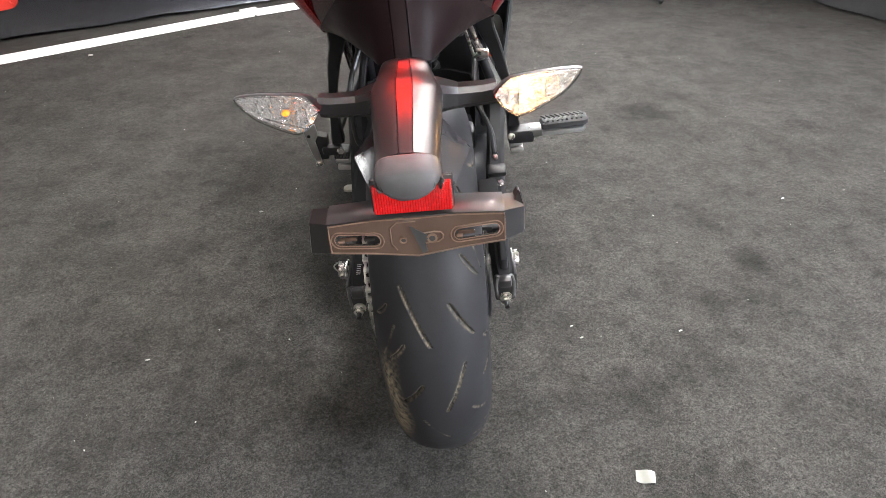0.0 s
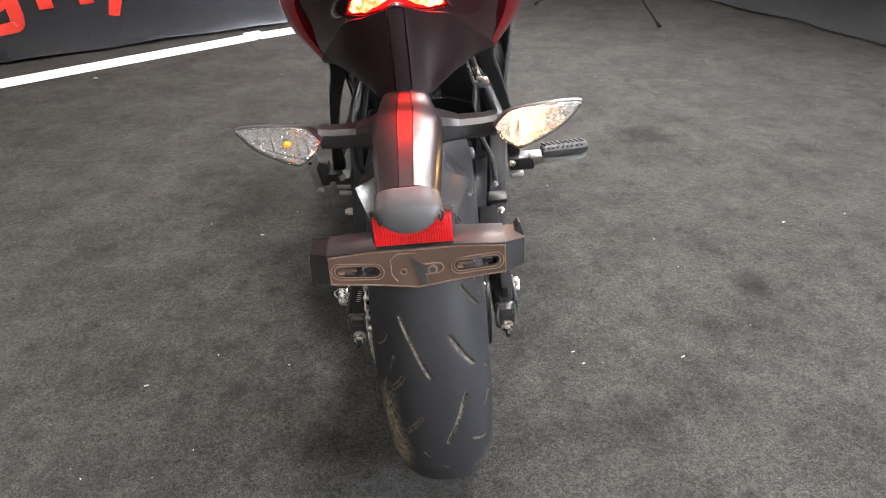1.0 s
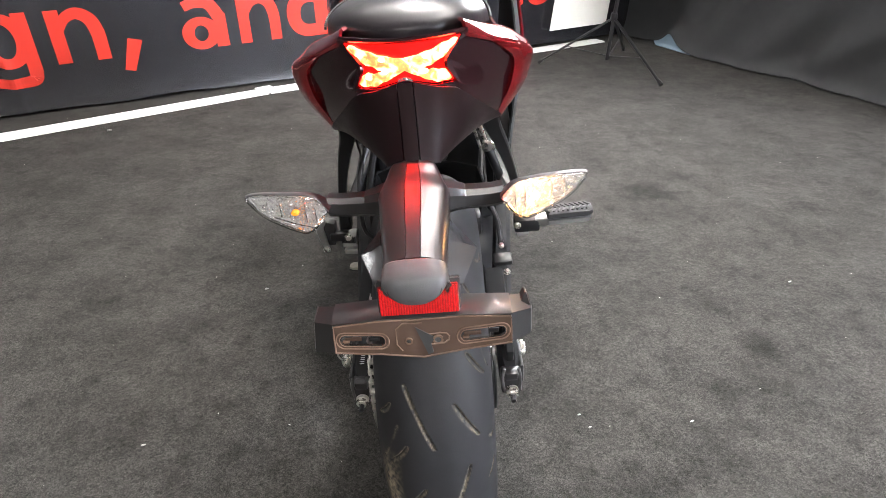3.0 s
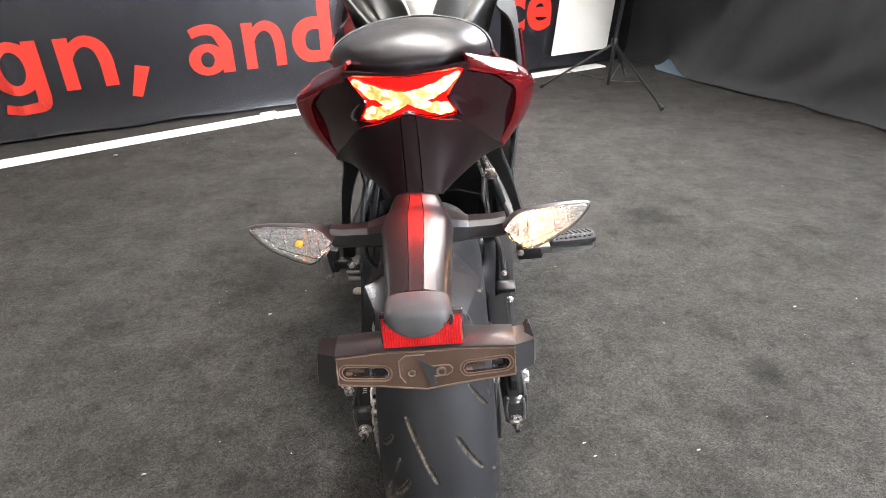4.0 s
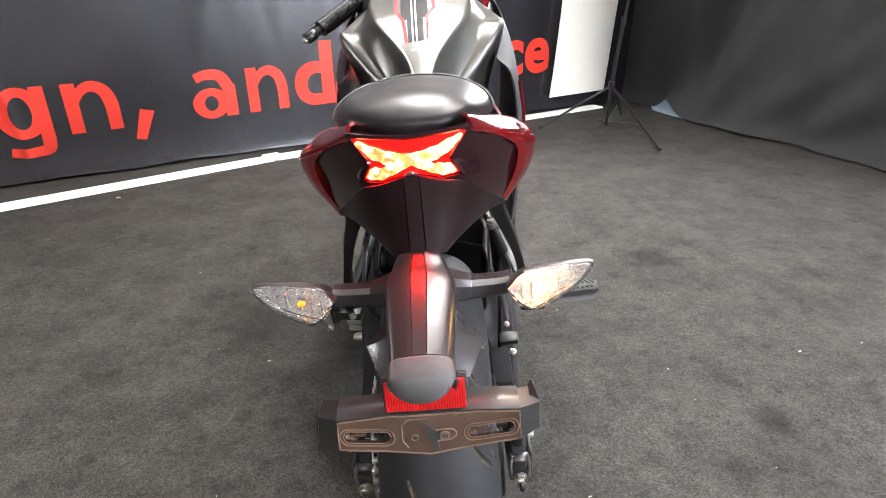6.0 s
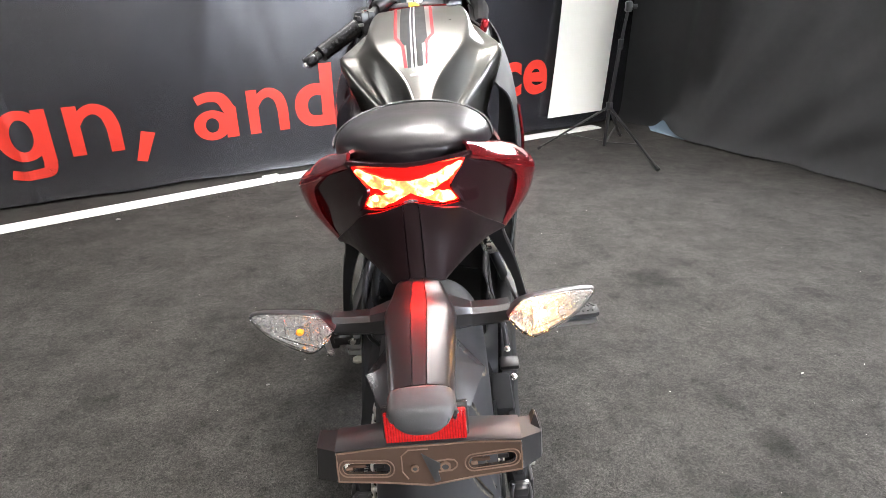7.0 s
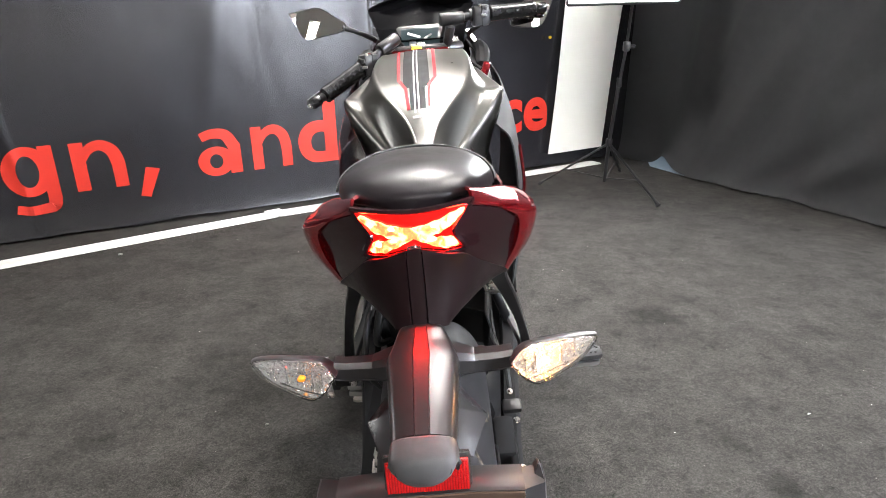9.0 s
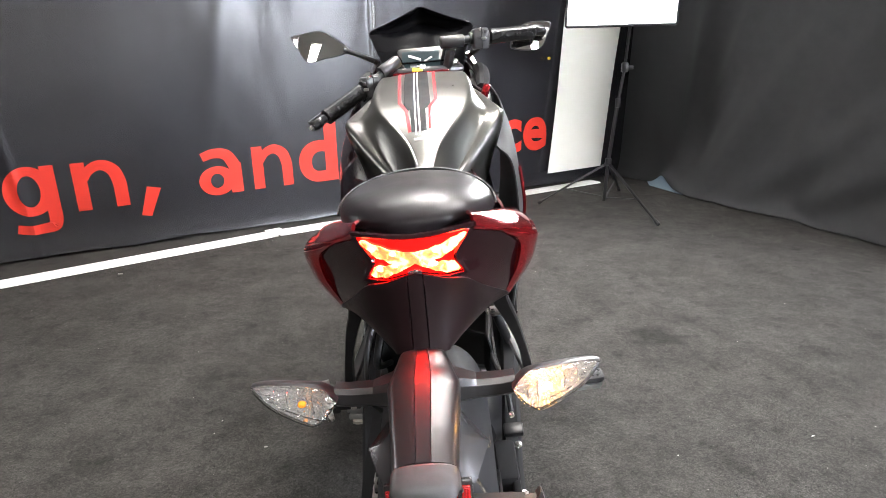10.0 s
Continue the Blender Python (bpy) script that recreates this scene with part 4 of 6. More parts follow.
def build_tail():
    for s in (1, -1):
        part("tail_panel", patch([
            [(.066, -.045, .866), (.085, .03, .846), (.108, .09, .828), (.128, .14, .812), (.13, .24, .79)],
            [(.0705, -.059, .8655), (.095, .012, .8485), (.119, .072, .834), (.14, .112, .82), (.148, .2, .80)],
            [(.0725, -.064, .861), (.0945, -.015, .8485), (.116, .03, .837), (.141, .07, .8235), (.157, .13, .807)],
            [(.0725, -.0685, .8545), (.092, -.04, .8445), (.1105, -.0155, .8345), (.137, .022, .8215), (.16, .07, .808)],
            [(.07, -.07, .849), (.0895, -.0445, .8395), (.108, -.0205, .8295), (.1335, .0175, .8165), (.1585, .0535, .805)]], 6, .004, s), M["red"], bike, "glossy red painted tail panel", smooth=45)
        part("tail_rim", patch([
            [(.1075, -.0195, .828), (.1325, .0175, .8035), (.1295, .0235, .768), (.1125, .0295, .731)],
            [(.1335, .018, .8155), (.1485, .034, .803), (.143, .038, .764), (.116, .041, .719)],
            [(.158, .0535, .8045), (.164, .07, .79), (.1515, .075, .752), (.111, .064, .711)],
            [(.159, .12, .8015), (.165, .17, .77), (.15, .19, .735), (.108, .19, .708)],
            [(.148, .24, .785), (.148, .31, .745), (.14, .32, .72), (.11, .32, .7)]], 6, .005, s), M["red"], bike, "glossy red tail edge, dark underneath")
        part("tail_side", patch([
            [(.0685, -.0715, .8485), (.088, -.0475, .8385), (.1085, -.0215, .8275), (.1325, .0165, .8005)],
            [(.0505, -.0905, .829), (.079, -.054, .8165), (.1065, -.016, .801), (.1305, .0245, .7735)],
            [(.059, -.0845, .805), (.082, -.049, .788), (.104, -.012, .767), (.124, .0275, .7455)],
            [(.0585, -.085, .7965), (.078, -.0525, .771), (.097, -.016, .7475), (.116, .029, .7265)]], 6, .004, s), M["gloss"], bike, "glossy black recessed tail side")
        part("lamp_surround", patch([
            [(.066, -.0755, .853), (.0455, -.097, .8285), (.0565, -.0875, .8035)],
            [(.0695, -.072, .8505), (.0515, -.09, .829), (.0605, -.0835, .8)]], 6, .004, s), M["gloss"], bike)
        x0 = .0085 if s > 0 else .0095
        part("undertray", patch([
            [(x0, -.1005, .8085), (x0, -.105, .775), (x0, -.111, .74), (x0, -.1165, .7155)],
            [(.034, -.0965, .8015), (.034, -.0965, .766), (.0305, -.1025, .736), (.0265, -.109, .7135)],
            [(.0575, -.086, .7955), (.0615, -.073, .757), (.0475, -.081, .728), (.0295, -.101, .712)],
            [(.0795, -.0515, .7705), (.0805, -.039, .743), (.0615, -.0535, .7245), (.0335, -.089, .7125)],
            [(.1155, .0285, .726), (.0925, .0, .7255), (.0695, -.031, .7205), (.0375, -.077, .713)],
            [(.112, .04, .7185), (.089, .012, .7175), (.066, -.019, .714), (.0355, -.066, .707)]], 6, .004, s), M["grain"], bike, "black grained plastic undertray", smooth=50)
    # bead added for the highlight along the undertray's right edge
    part("undertray_highlight", tube([(.0325, -.096, .7105), (.0365, -.0815, .7115), (.051, -.056, .7155), (.0705, -.032, .7185), (.0935, -.001, .723), (.112, .022, .7255)], .0011, 6, 4), M["flap"], bike, "thin shiny bead shaped as the highlight on the undertray's edge")
    part("undertray_spine", patch([[(-.0085, -.1, .8085), (-.0085, -.1045, .775), (-.0085, -.1105, .74), (-.0085, -.116, .7155)], [(0, -.1005, .8085), (0, -.105, .775), (0, -.111, .74), (0, -.1165, .7155)], [(.0075, -.1, .8085), (.0075, -.1045, .775), (.0075, -.1105, .74), (.0075, -.116, .7155)]], 5, .004), M["grain"], bike)
    # hidden plate added to stop lamp light leaking through the spine's seams
    part("undertray_light_stop", grid_mesh([[(x, y, z) for x in (-.03, 0, .03)] for y, z in ((-.085, .805), (-.09, .775), (-.096, .738), (-.1, .72))], .003), M["frame"], bike)
    part("tail_floor", grid_mesh([[(x, y, .735 + .1 * abs(x)) for x in np.linspace(-.085, .085, 5)] for y in (.0, .2, .45)], .004), M["matte"], bike)
    # pillion seat: rounded cushion, wider at the front, with a light piped seam
    rings = []
    for y, w, zb, zt in ((-.056, .012, .854, .859), (-.048, .045, .853, .867), (-.022, .078, .85, .8805), (.02, .098, .846, .8865), (.075, .11, .84, .8862), (.13, .109, .836, .8865), (.17, .098, .83, .879), (.2, .08, .828, .87), (.215, .06, .828, .86)):
        ring = []
        for k in range(25):
            a = math.pi * k / 24
            ring.append((w * math.cos(a) * (1 + .02 * math.sin(a)), y, zb + (zt - zb) * (math.sin(a) ** 0.75)))
        ring += [(w * f, y, zb - .008) for f in (-.7, 0, .7)]
        rings.append(ring)
    rings = cat(rings, 4)
    seat = part("pillion_seat", loft(rings), M["seat"], bike, "black vinyl pillion seat with a stitched piped edge", smooth=50)
    # piping along the front rim
    rim = []
    for k in np.linspace(-0.02, math.pi + 0.02, 60):
        f = math.sin(max(0, min(math.pi, k)))
        rim.append((.1105 * math.cos(k), .06 + .1 * f ** 1.2, .846 + .038 * f ** 0.75))
    part("piping", tube(rim, .0022, 6), M["rubber"], seat, "black piping")
    bm = bmesh.new()
    fine = cat(np.array(rim), 3)
    for k in range(0, len(fine) - 2, 2):
        tube([Vector(fine[k]) + Vector((0, -.0022, .0016)), Vector(fine[k + 1]) + Vector((0, -.0022, .0016))], .0009, 5, bm=bm)
    part("stitching", bm, M["stitch"], seat, "row of pale stitches")
    # rider seat and side covers
    rs = [[(w * math.cos(a), y, zb + (zt - zb) * math.sin(a) ** .7) for a in np.linspace(0, math.pi, 21)] + [(0, y, zb - .02)] for y, w, zb, zt in ((.2, .1, .79, .835), (.25, .12, .775, .815), (.35, .125, .765, .8), (.45, .1, .755, .795), (.53, .06, .75, .8))]
    part("rider_seat", loft(cat(rs, 4)), M["seat"], bike, "black vinyl rider seat", smooth=50)
    for s in (1, -1):
        part("side_cover", patch([[(.12, .2, .83), (.125, .3, .81), (.115, .45, .79), (.1, .6, .80)], [(.135, .2, .79), (.135, .3, .77), (.125, .45, .75), (.12, .6, .76)], [(.1, .2, .73), (.105, .3, .7), (.11, .45, .66), (.11, .6, .66)]], 5, .004, s), M["gloss"], bike)


def build_tail_lamp():
    la = empty("tail_lamp")
    la.parent = bike
    la["label"] = "lit red tail lamp with bright strips in an X"

    def face(x, k):
        """A point of the lamp's face: x across (1 the lens edge at that height), k down from its top (0) to its foot (1)."""
        w = np.interp(k, (0, .35, .52, .62, .85, 1), (.0665, .054, .0465, .047, .0565, .0555))
        top = .8515 + .001 * abs(x)
        foot = .8125 - .009 * min(1, abs(x) / .6)
        z = top + (foot - top) * k
        px = w * x
        return Vector((px, -.1005 + 5.3 * px * px - (z - .83) * .15, z))

    def sheet(xs, ks, off, mat, name, thick=.002, label="", grow=1.0, parent=None):
        g = [[face(x * grow, k) + Vector((0, -off, 0)) for k in ks] for x in xs]
        return part(name, grid_mesh(g, -thick), mat, parent or la, label)
    sheet(np.linspace(-1, 1, 25), np.linspace(-.1, 1.12, 14), -.005, M["gloss"], "housing", .005, "black lamp housing", 1.13)
    lens = sheet(np.linspace(-1, 1, 33), np.linspace(0, 1, 18), 0, M["lamp_red"], "red_lens", .003, "glowing red lens")
    # the bright strips: broad mottled bands that meet in the middle, each with a few round cells
    rng = random.Random(9)
    for s in (-1, 1):
        for a, b, w0, w1 in (((.98, .17), (.0, .56), .22, .17), ((.97, .84), (.0, .62), .17, .13)):
            g = []
            for t in np.linspace(0, 1, 26):
                x, k = a[0] + (b[0] - a[0]) * t, a[1] + (b[1] - a[1]) * t + .05 * math.sin(t * math.pi) * (1 if w0 > .16 else -1)
                half = w0 + (w1 - w0) * t + .03 * math.sin(t * 23 + s) * (1 - t)
                half *= min(1, .45 + t * 5)
                g.append([face(s * x, min(.985, max(0.02, k + half * q))) + Vector((0, -.0012 - .001 * (1 - q * q), 0)) for q in (-1, -.6, 0, .6, 1)])
            band = part("light_band", grid_mesh(g, .001), M["led_dim"], la, "bright glowing strip")
            for t in (.2, .55):
                t += rng.uniform(-.05, .05)
                x, k = a[0] + (b[0] - a[0]) * t, a[1] + (b[1] - a[1]) * t + rng.uniform(-.05, .05)
                c = face(s * x, k) + Vector((0, -.0022, 0))
                r = rng.uniform(.004, .0065) * (1 - .35 * t)
                part("light_cell", loft([[(c.x + rr * 1.5 * math.cos(q), c.y - dy, c.z + rr * .8 * math.sin(q)) for q in np.linspace(0, 2 * math.pi, 12, endpoint=False)] for rr, dy in ((r, 0), (r * .8, .0008), (r * .35, .0012))]), M["led"], band, "bright round cell")
    sheet(np.linspace(-.15, .15, 7), np.linspace(.95, 1.07, 4), .002, M["chrome"], "badge_plate", .002, "small silver plate")
    g = [[face(x, -.03) + Vector((0, -.004 + dy, .001 + dz)) for dy, dz in ((0, 0), (-.003, .002), (0, .005))] for x in np.linspace(-1.08, 1.08, 25)]
    # added rim that keeps the lens's glow off the undertray's top edge
    low = [[face(x, 1.05 + dk) + Vector((0, dy, 0)) for dk, dy in ((0, .002), (-.01, -.0065), (.08, -.0065), (.09, .002))] for x in np.linspace(-1.1, 1.1, 25)]
    part("glow_stop", grid_mesh(low, .0012), M["gloss"], la, "black rim added under the lens to block its glow")
    part("top_rail", grid_mesh(g, .002), M["gloss"], la, "dark curved rail over the lens")


def build_stay():
    """The arm that carries the plate bracket: two covers, a strip between, an end cap, reflector and bracket."""
    st = empty("plate_arm")
    st.parent = bike
    st["label"] = "satin black plastic arm carrying reflector and plate bracket"
    ctrl = cat(np.array([(-.1102, .7314, .0245, .010), (-.1165, .7265, .0285, .017), (-.13, .7135, .035, .0235), (-.149, .7065, .0412, .025), (-.165, .701, .0405, .025), (-.21, .684, .0365, .025), (-.247, .668, .0336, .025)]), 6)
    n_dir = Vector((0, -.36, .933))

    flank = ((.235, 0), (.5, .1), (.8, .27), (.91, .4), (.975, .6), (1.0, .8), (1.0, 1.1), (.96, 1.35))
    strip = ((-.212, 0), (-.1, 0), (0, 0), (.1, 0), (.212, 0))

    def cover(section, lift, name):
        g = []
        for y, z, w, h in ctrl:
            c = cat(np.array(section), 4 if len(section) > 5 else 2)
            g.append([(w * cx, y + n_dir.y * (h * (1 - drop) + lift), z - .02 + n_dir.z * (h * (1 - drop) + lift)) for cx, drop in c])
        part(name, grid_mesh(g, -.003 if section[0][0] > section[-1][0] else .003), M["arm"], st)
    cover(flank, 0, "cover")
    cover([(-x, d) for x, d in flank], 0, "cover")
    cover(strip, -.0008, "centre_strip")
    part("core", tube([(0, -.112, .699), (0, -.165, .68), (0, -.242, .65)], [.014, .018, .018], 12, 3), M["matte"], st)
    full = [(-x, d) for x, d in flank[::-1]] + [(0, 0)] + list(flank)
    y, z, w, h = ctrl[-1]
    g = []
    for dy in (.004, -.004, -.013):
        g.append([(w * .985 * cx, y + dy + n_dir.y * (h * (1 - drop) - .0022), z - dy * -.38 - .02 + n_dir.z * (h * (1 - drop) - .0022)) for cx, drop in full])
    part("seam", grid_mesh(g, .002), M["rubber"], st)
    # end cap: a flattish top, a crease, and a front that curls under
    g = []
    for y, z, w, h, slope in ((-.2478, .667, .0342, .0262, 21), (-.25, .6672, .0348, .0265, 21), (-.258, .6635, .0352, .026, 23), (-.2665, .659, .0351, .025, 26), (-.2705, .6555, .0346, .023, 40), (-.273, .651, .0335, .02, 60), (-.2755, .645, .0315, .016, 72), (-.277, .638, .027, .011, 82), (-.2765, .632, .02, .007, 95), (-.2745, .628, .012, .004, 105)):
        row = []
        nd = Vector((0, -math.sin(radians(slope)), math.cos(radians(slope))))
        for a in np.linspace(-28, 208, 30):
            r = radians(a)
            cx = math.copysign(abs(math.cos(r)) ** .6, math.cos(r))
            sz = math.copysign(abs(math.sin(r)) ** .6, math.sin(r))
            row.append(Vector((w * cx, y - .0102, z + .0038)) - nd * h * (1 - sz))
        g.append(row)
    cap = part("end_cap", grid_mesh(g, -.003), M["cap"], st, "scuffed grey-black plastic end cap", smooth=28)
    for s in (-1, 1):
        sc = part("screw_recess", rod((s * .0236, -.272, .6435), (s * .0236, -.2822, .647), .0046, 14), M["rubber"], cap)
        part("screw", rod((s * .0236, -.2822, .647), (s * .0236, -.2827, .6472), .002, 10), M["satin"], sc)
    # faceted mud flap behind the arm
    for s in (-1, 1):
        bm = bmesh.new()
        A, B, C, D, E_ = [Vector((s * x, y, z)) for x, y, z in ((.039, -.155, .66), (.07, -.17, .627), (.0495, -.219, .609), (.03, -.219, .62), (.036, -.184, .648))]
        back = [p + Vector((-s * .012, .03, -.028)) for p in (A, B, C, D)]
        va, vb, vc, vd, ve = [bm.verts.new(p) for p in (A, B, C, D, E_)]
        wa, wb, wc, wd = [bm.verts.new(p) for p in back]
        for f in ((va, vb, ve), (ve, vb, vc, vd), (va, wa, wb, vb), (vb, wb, wc, vc), (vc, wc, wd, vd), (wa, wd, wc, wb), (vd, wd, wa, va, ve)):
            bm.faces.new(f)
        bmesh.ops.recalc_face_normals(bm, faces=bm.faces)
        bmesh.ops.bevel(bm, geom=bm.edges[:], offset=.0012, segments=2, affect="EDGES", profile=.6)
        part("flap_wing", bm, M["flap"], st, "angular dark plastic mud flap wing", smooth=15)
    part("flap_core", loft([[(-.05, -.14, .62), (.05, -.14, .62), (.03, -.12, .67), (-.03, -.12, .67)], [(-.045, -.225, .575), (.045, -.225, .575), (.03, -.235, .62), (-.03, -.235, .62)]]), M["matte"], st)
    # red reflector in a black tray
    ref = part("reflector", box((0, -.245, .6112), (.088, .005, .0355), .002, (-8, 0, 0)), M["reflex_dark"], st, "ribbed red plastic reflector")
    part("reflector_tray", box((0, -.2385, .6128), (.092, .008, .0385), .002, (-8, 0, 0)), M["flap"], ref)
    for k in range(30):
        part("rib", box((-.0415 + k * .00286, -.2478, .6112), (.0023, .002, .033), .0004, (-8, 0, 0)), M["reflex"], ref)
    # plate bracket: bent plate with ears, two long slots
    br = empty("plate_bracket")
    br.parent = st
    br["label"] = "smoked brown number plate bracket with slots"
    up = Vector((0, .28, .96)).normalized()

    def bp(x, v):
        """A point of the bracket's face: x across, v up its slope."""
        return Vector((x, -.252 + .002 * abs(x) / .1 + up.y * v, .5405 + .007 * abs(x) / .1 + up.z * v))
    fwd = Vector((0, .96, -.28))

    def half_plate(outline, holes):
        """One half of the bracket's face, with openings cut through it."""
        bm = bmesh.new()
        edges = []
        for loop in [outline] + holes:
            vs = [bm.verts.new(bp(x, v) - fwd * .004) for x, v in loop]
            edges += [bm.edges.new((vs[k], vs[(k + 1) % len(vs)])) for k in range(len(vs))]
        bmesh.ops.triangle_fill(bm, edges=edges, use_beauty=True)
        out = bmesh.ops.extrude_face_region(bm, geom=bm.faces[:])
        bmesh.ops.translate(bm, vec=fwd * .006, verts=[q for q in out["geom"] if isinstance(q, bmesh.types.BMVert)])
        return bm

    def stadium(c, v, half, r, n=10):
        return [(c + half + r * math.cos(a), v + r * math.sin(a)) for a in np.linspace(-math.pi / 2, math.pi / 2, n)] + [(c - half + r * math.cos(a), v + r * math.sin(a)) for a in np.linspace(math.pi / 2, 3 * math.pi / 2, n)]
    for sd, hx, hr in ((-1, -.016, .0028), (1, .018, .0042)):
        out = [(sd * x, v) for x, v in ((0, -.004), (.05, -.001), (.0985, 0), (.101, .003), (.101, .0305), (.0985, .0335), (.05, .040), (0, .043))]
        part("face_plate", half_plate(out, [stadium(sd * .0685, .016, .0195, .0062), stadium(hx, .016, .0005, hr)]), M["bronze"], br, "glossy smoked brown half of the bracket", smooth=25)
    for c in (-.0685, .0685):
        for half, r, thin in ((.0205, .0095, .0009), (.0195, .0066, .0006)):
            pts = [bp(x, v) - fwd * .0043 for x, v in stadium(c, .016, half, r)]
            part("slot_rim", tube(pts + pts[:1], thin, 6), M["bronze_edge"], br)
        for dx, w in ((-.012, .02), (.012, .012)):
            part("slot_bar", box(bp(c + dx, .0145) + fwd * .005, (w, .003, .005), .001), M["bronze"] if dx < 0 else M["matte"], br)
        part("slot_tab", box(bp(c - .02, .012) + fwd * .003, (.008, .004, .003), .001), M["bronze_edge"], br)
    for x, r in ((-.016, .0045), (.017, .0062)):
        p = bp(x, .016)
        part("hole_rim", lathe([(0, r * .6), (0, r), (.002, r), (.002, r * .6)], (0, 0, 0), "y", 20), M["bronze_edge"], br).matrix_basis = Matrix.Translation(p - fwd * .0058)
        part("hole", rod(p - fwd * .004, p - fwd * .0046, r * .62, 14), M["rubber"], br)
    part("torn_film", plate([(-.016, .008), (.006, -.006), (.001, -.013), (.003, -.024), (-.003, -.026)], bp(.008, .026) - fwd * .0052, (1, 0, 0), up, .001), M["rubber"], br)
    part("edge_bead", tube([bp(x, v) - fwd * .0042 for x, v in ((-.1, .001), (-.05, 0), (0, -.003), (.05, 0), (.1, .001), (.1005, .02), (.1, .0325), (.05, .0395), (0, .0425), (-.05, .0395), (-.1, .0325), (-.1005, .02), (-.1, .001))], .0011, 6), M["bronze_edge"], br)
    part("panel_bead", tube([bp(x, v) - fwd * .0042 for x, v in ((-.024, .004), (-.03, .012), (-.03, .03), (-.022, .037), (.0, .0385))], .0009, 6), M["bronze_edge"], br)
    relief = [(.006, .011), (.024, .011), (.029, .014), (.03, .018), (.027, .022), (.02, .0235), (.006, .0235)]
    part("panel_relief", tube([bp(x, v) - fwd * .0042 for x, v in relief], .001, 6), M["bronze_edge"], br)
    part("panel_rib", tube([bp(.004, .017) - fwd * .0042, bp(.012, .017) - fwd * .0042], .0016, 6), M["bronze_edge"], br)
    part("backing", grid_mesh([[bp(x, v) + fwd * .016 for v in (.004, .02, .036)] for x in (-.036, -.02, 0, .02, .036)], .003), M["matte"], br)
    # top ledge and ears
    def top(x):
        return np.interp(abs(x), (0, .05, .1), (.043, .040, .0335))
    g = [[bp(x, top(x)) + Vector((0, dy, dz)) for dy, dz in ((-.0035, .0008), (.002, .0032), (.016, .0052), (.029, .0045), (.033, -.004))] for x in np.linspace(-.101, .101, 15)]
    part("ledge", grid_mesh(g, -.003), M["satin"], br, smooth=40)
    for s in (-1, 1):
        a, b = bp(s * .1012, .0005) - fwd * .003, bp(s * .1012, .0335) - fwd * .003
        dx, dz = (-.006, .008) if s < 0 else (0, 0)
        rings = [[a, b + Vector((0, 0, .002)), b + Vector((0, .03, .0055)), a + Vector((0, .03, .006))],
                 [(s * .1245 + dx, -.229, .5415 - dz), (s * .1245, -.229, .577), (s * .1225, -.205, .5815), (s * .1225, -.205, .548)],
                 [(s * .127 + dx, -.221, .542 - dz), (s * .1265, -.221, .5755), (s * .125, -.203, .5805), (s * .125, -.203, .548)]]
        part("ear", loft(rings), M["satin"], br, smooth=20)
        if s > 0:
            part("ear_tip", loft([[(.113, -.222, .579), (.1245, -.226, .577), (.1235, -.206, .581), (.114, -.204, .581)], [(.1185, -.217, .5915), (.1205, -.218, .591), (.12, -.208, .592), (.1185, -.207, .592)]]), M["satin"], br, smooth=20)


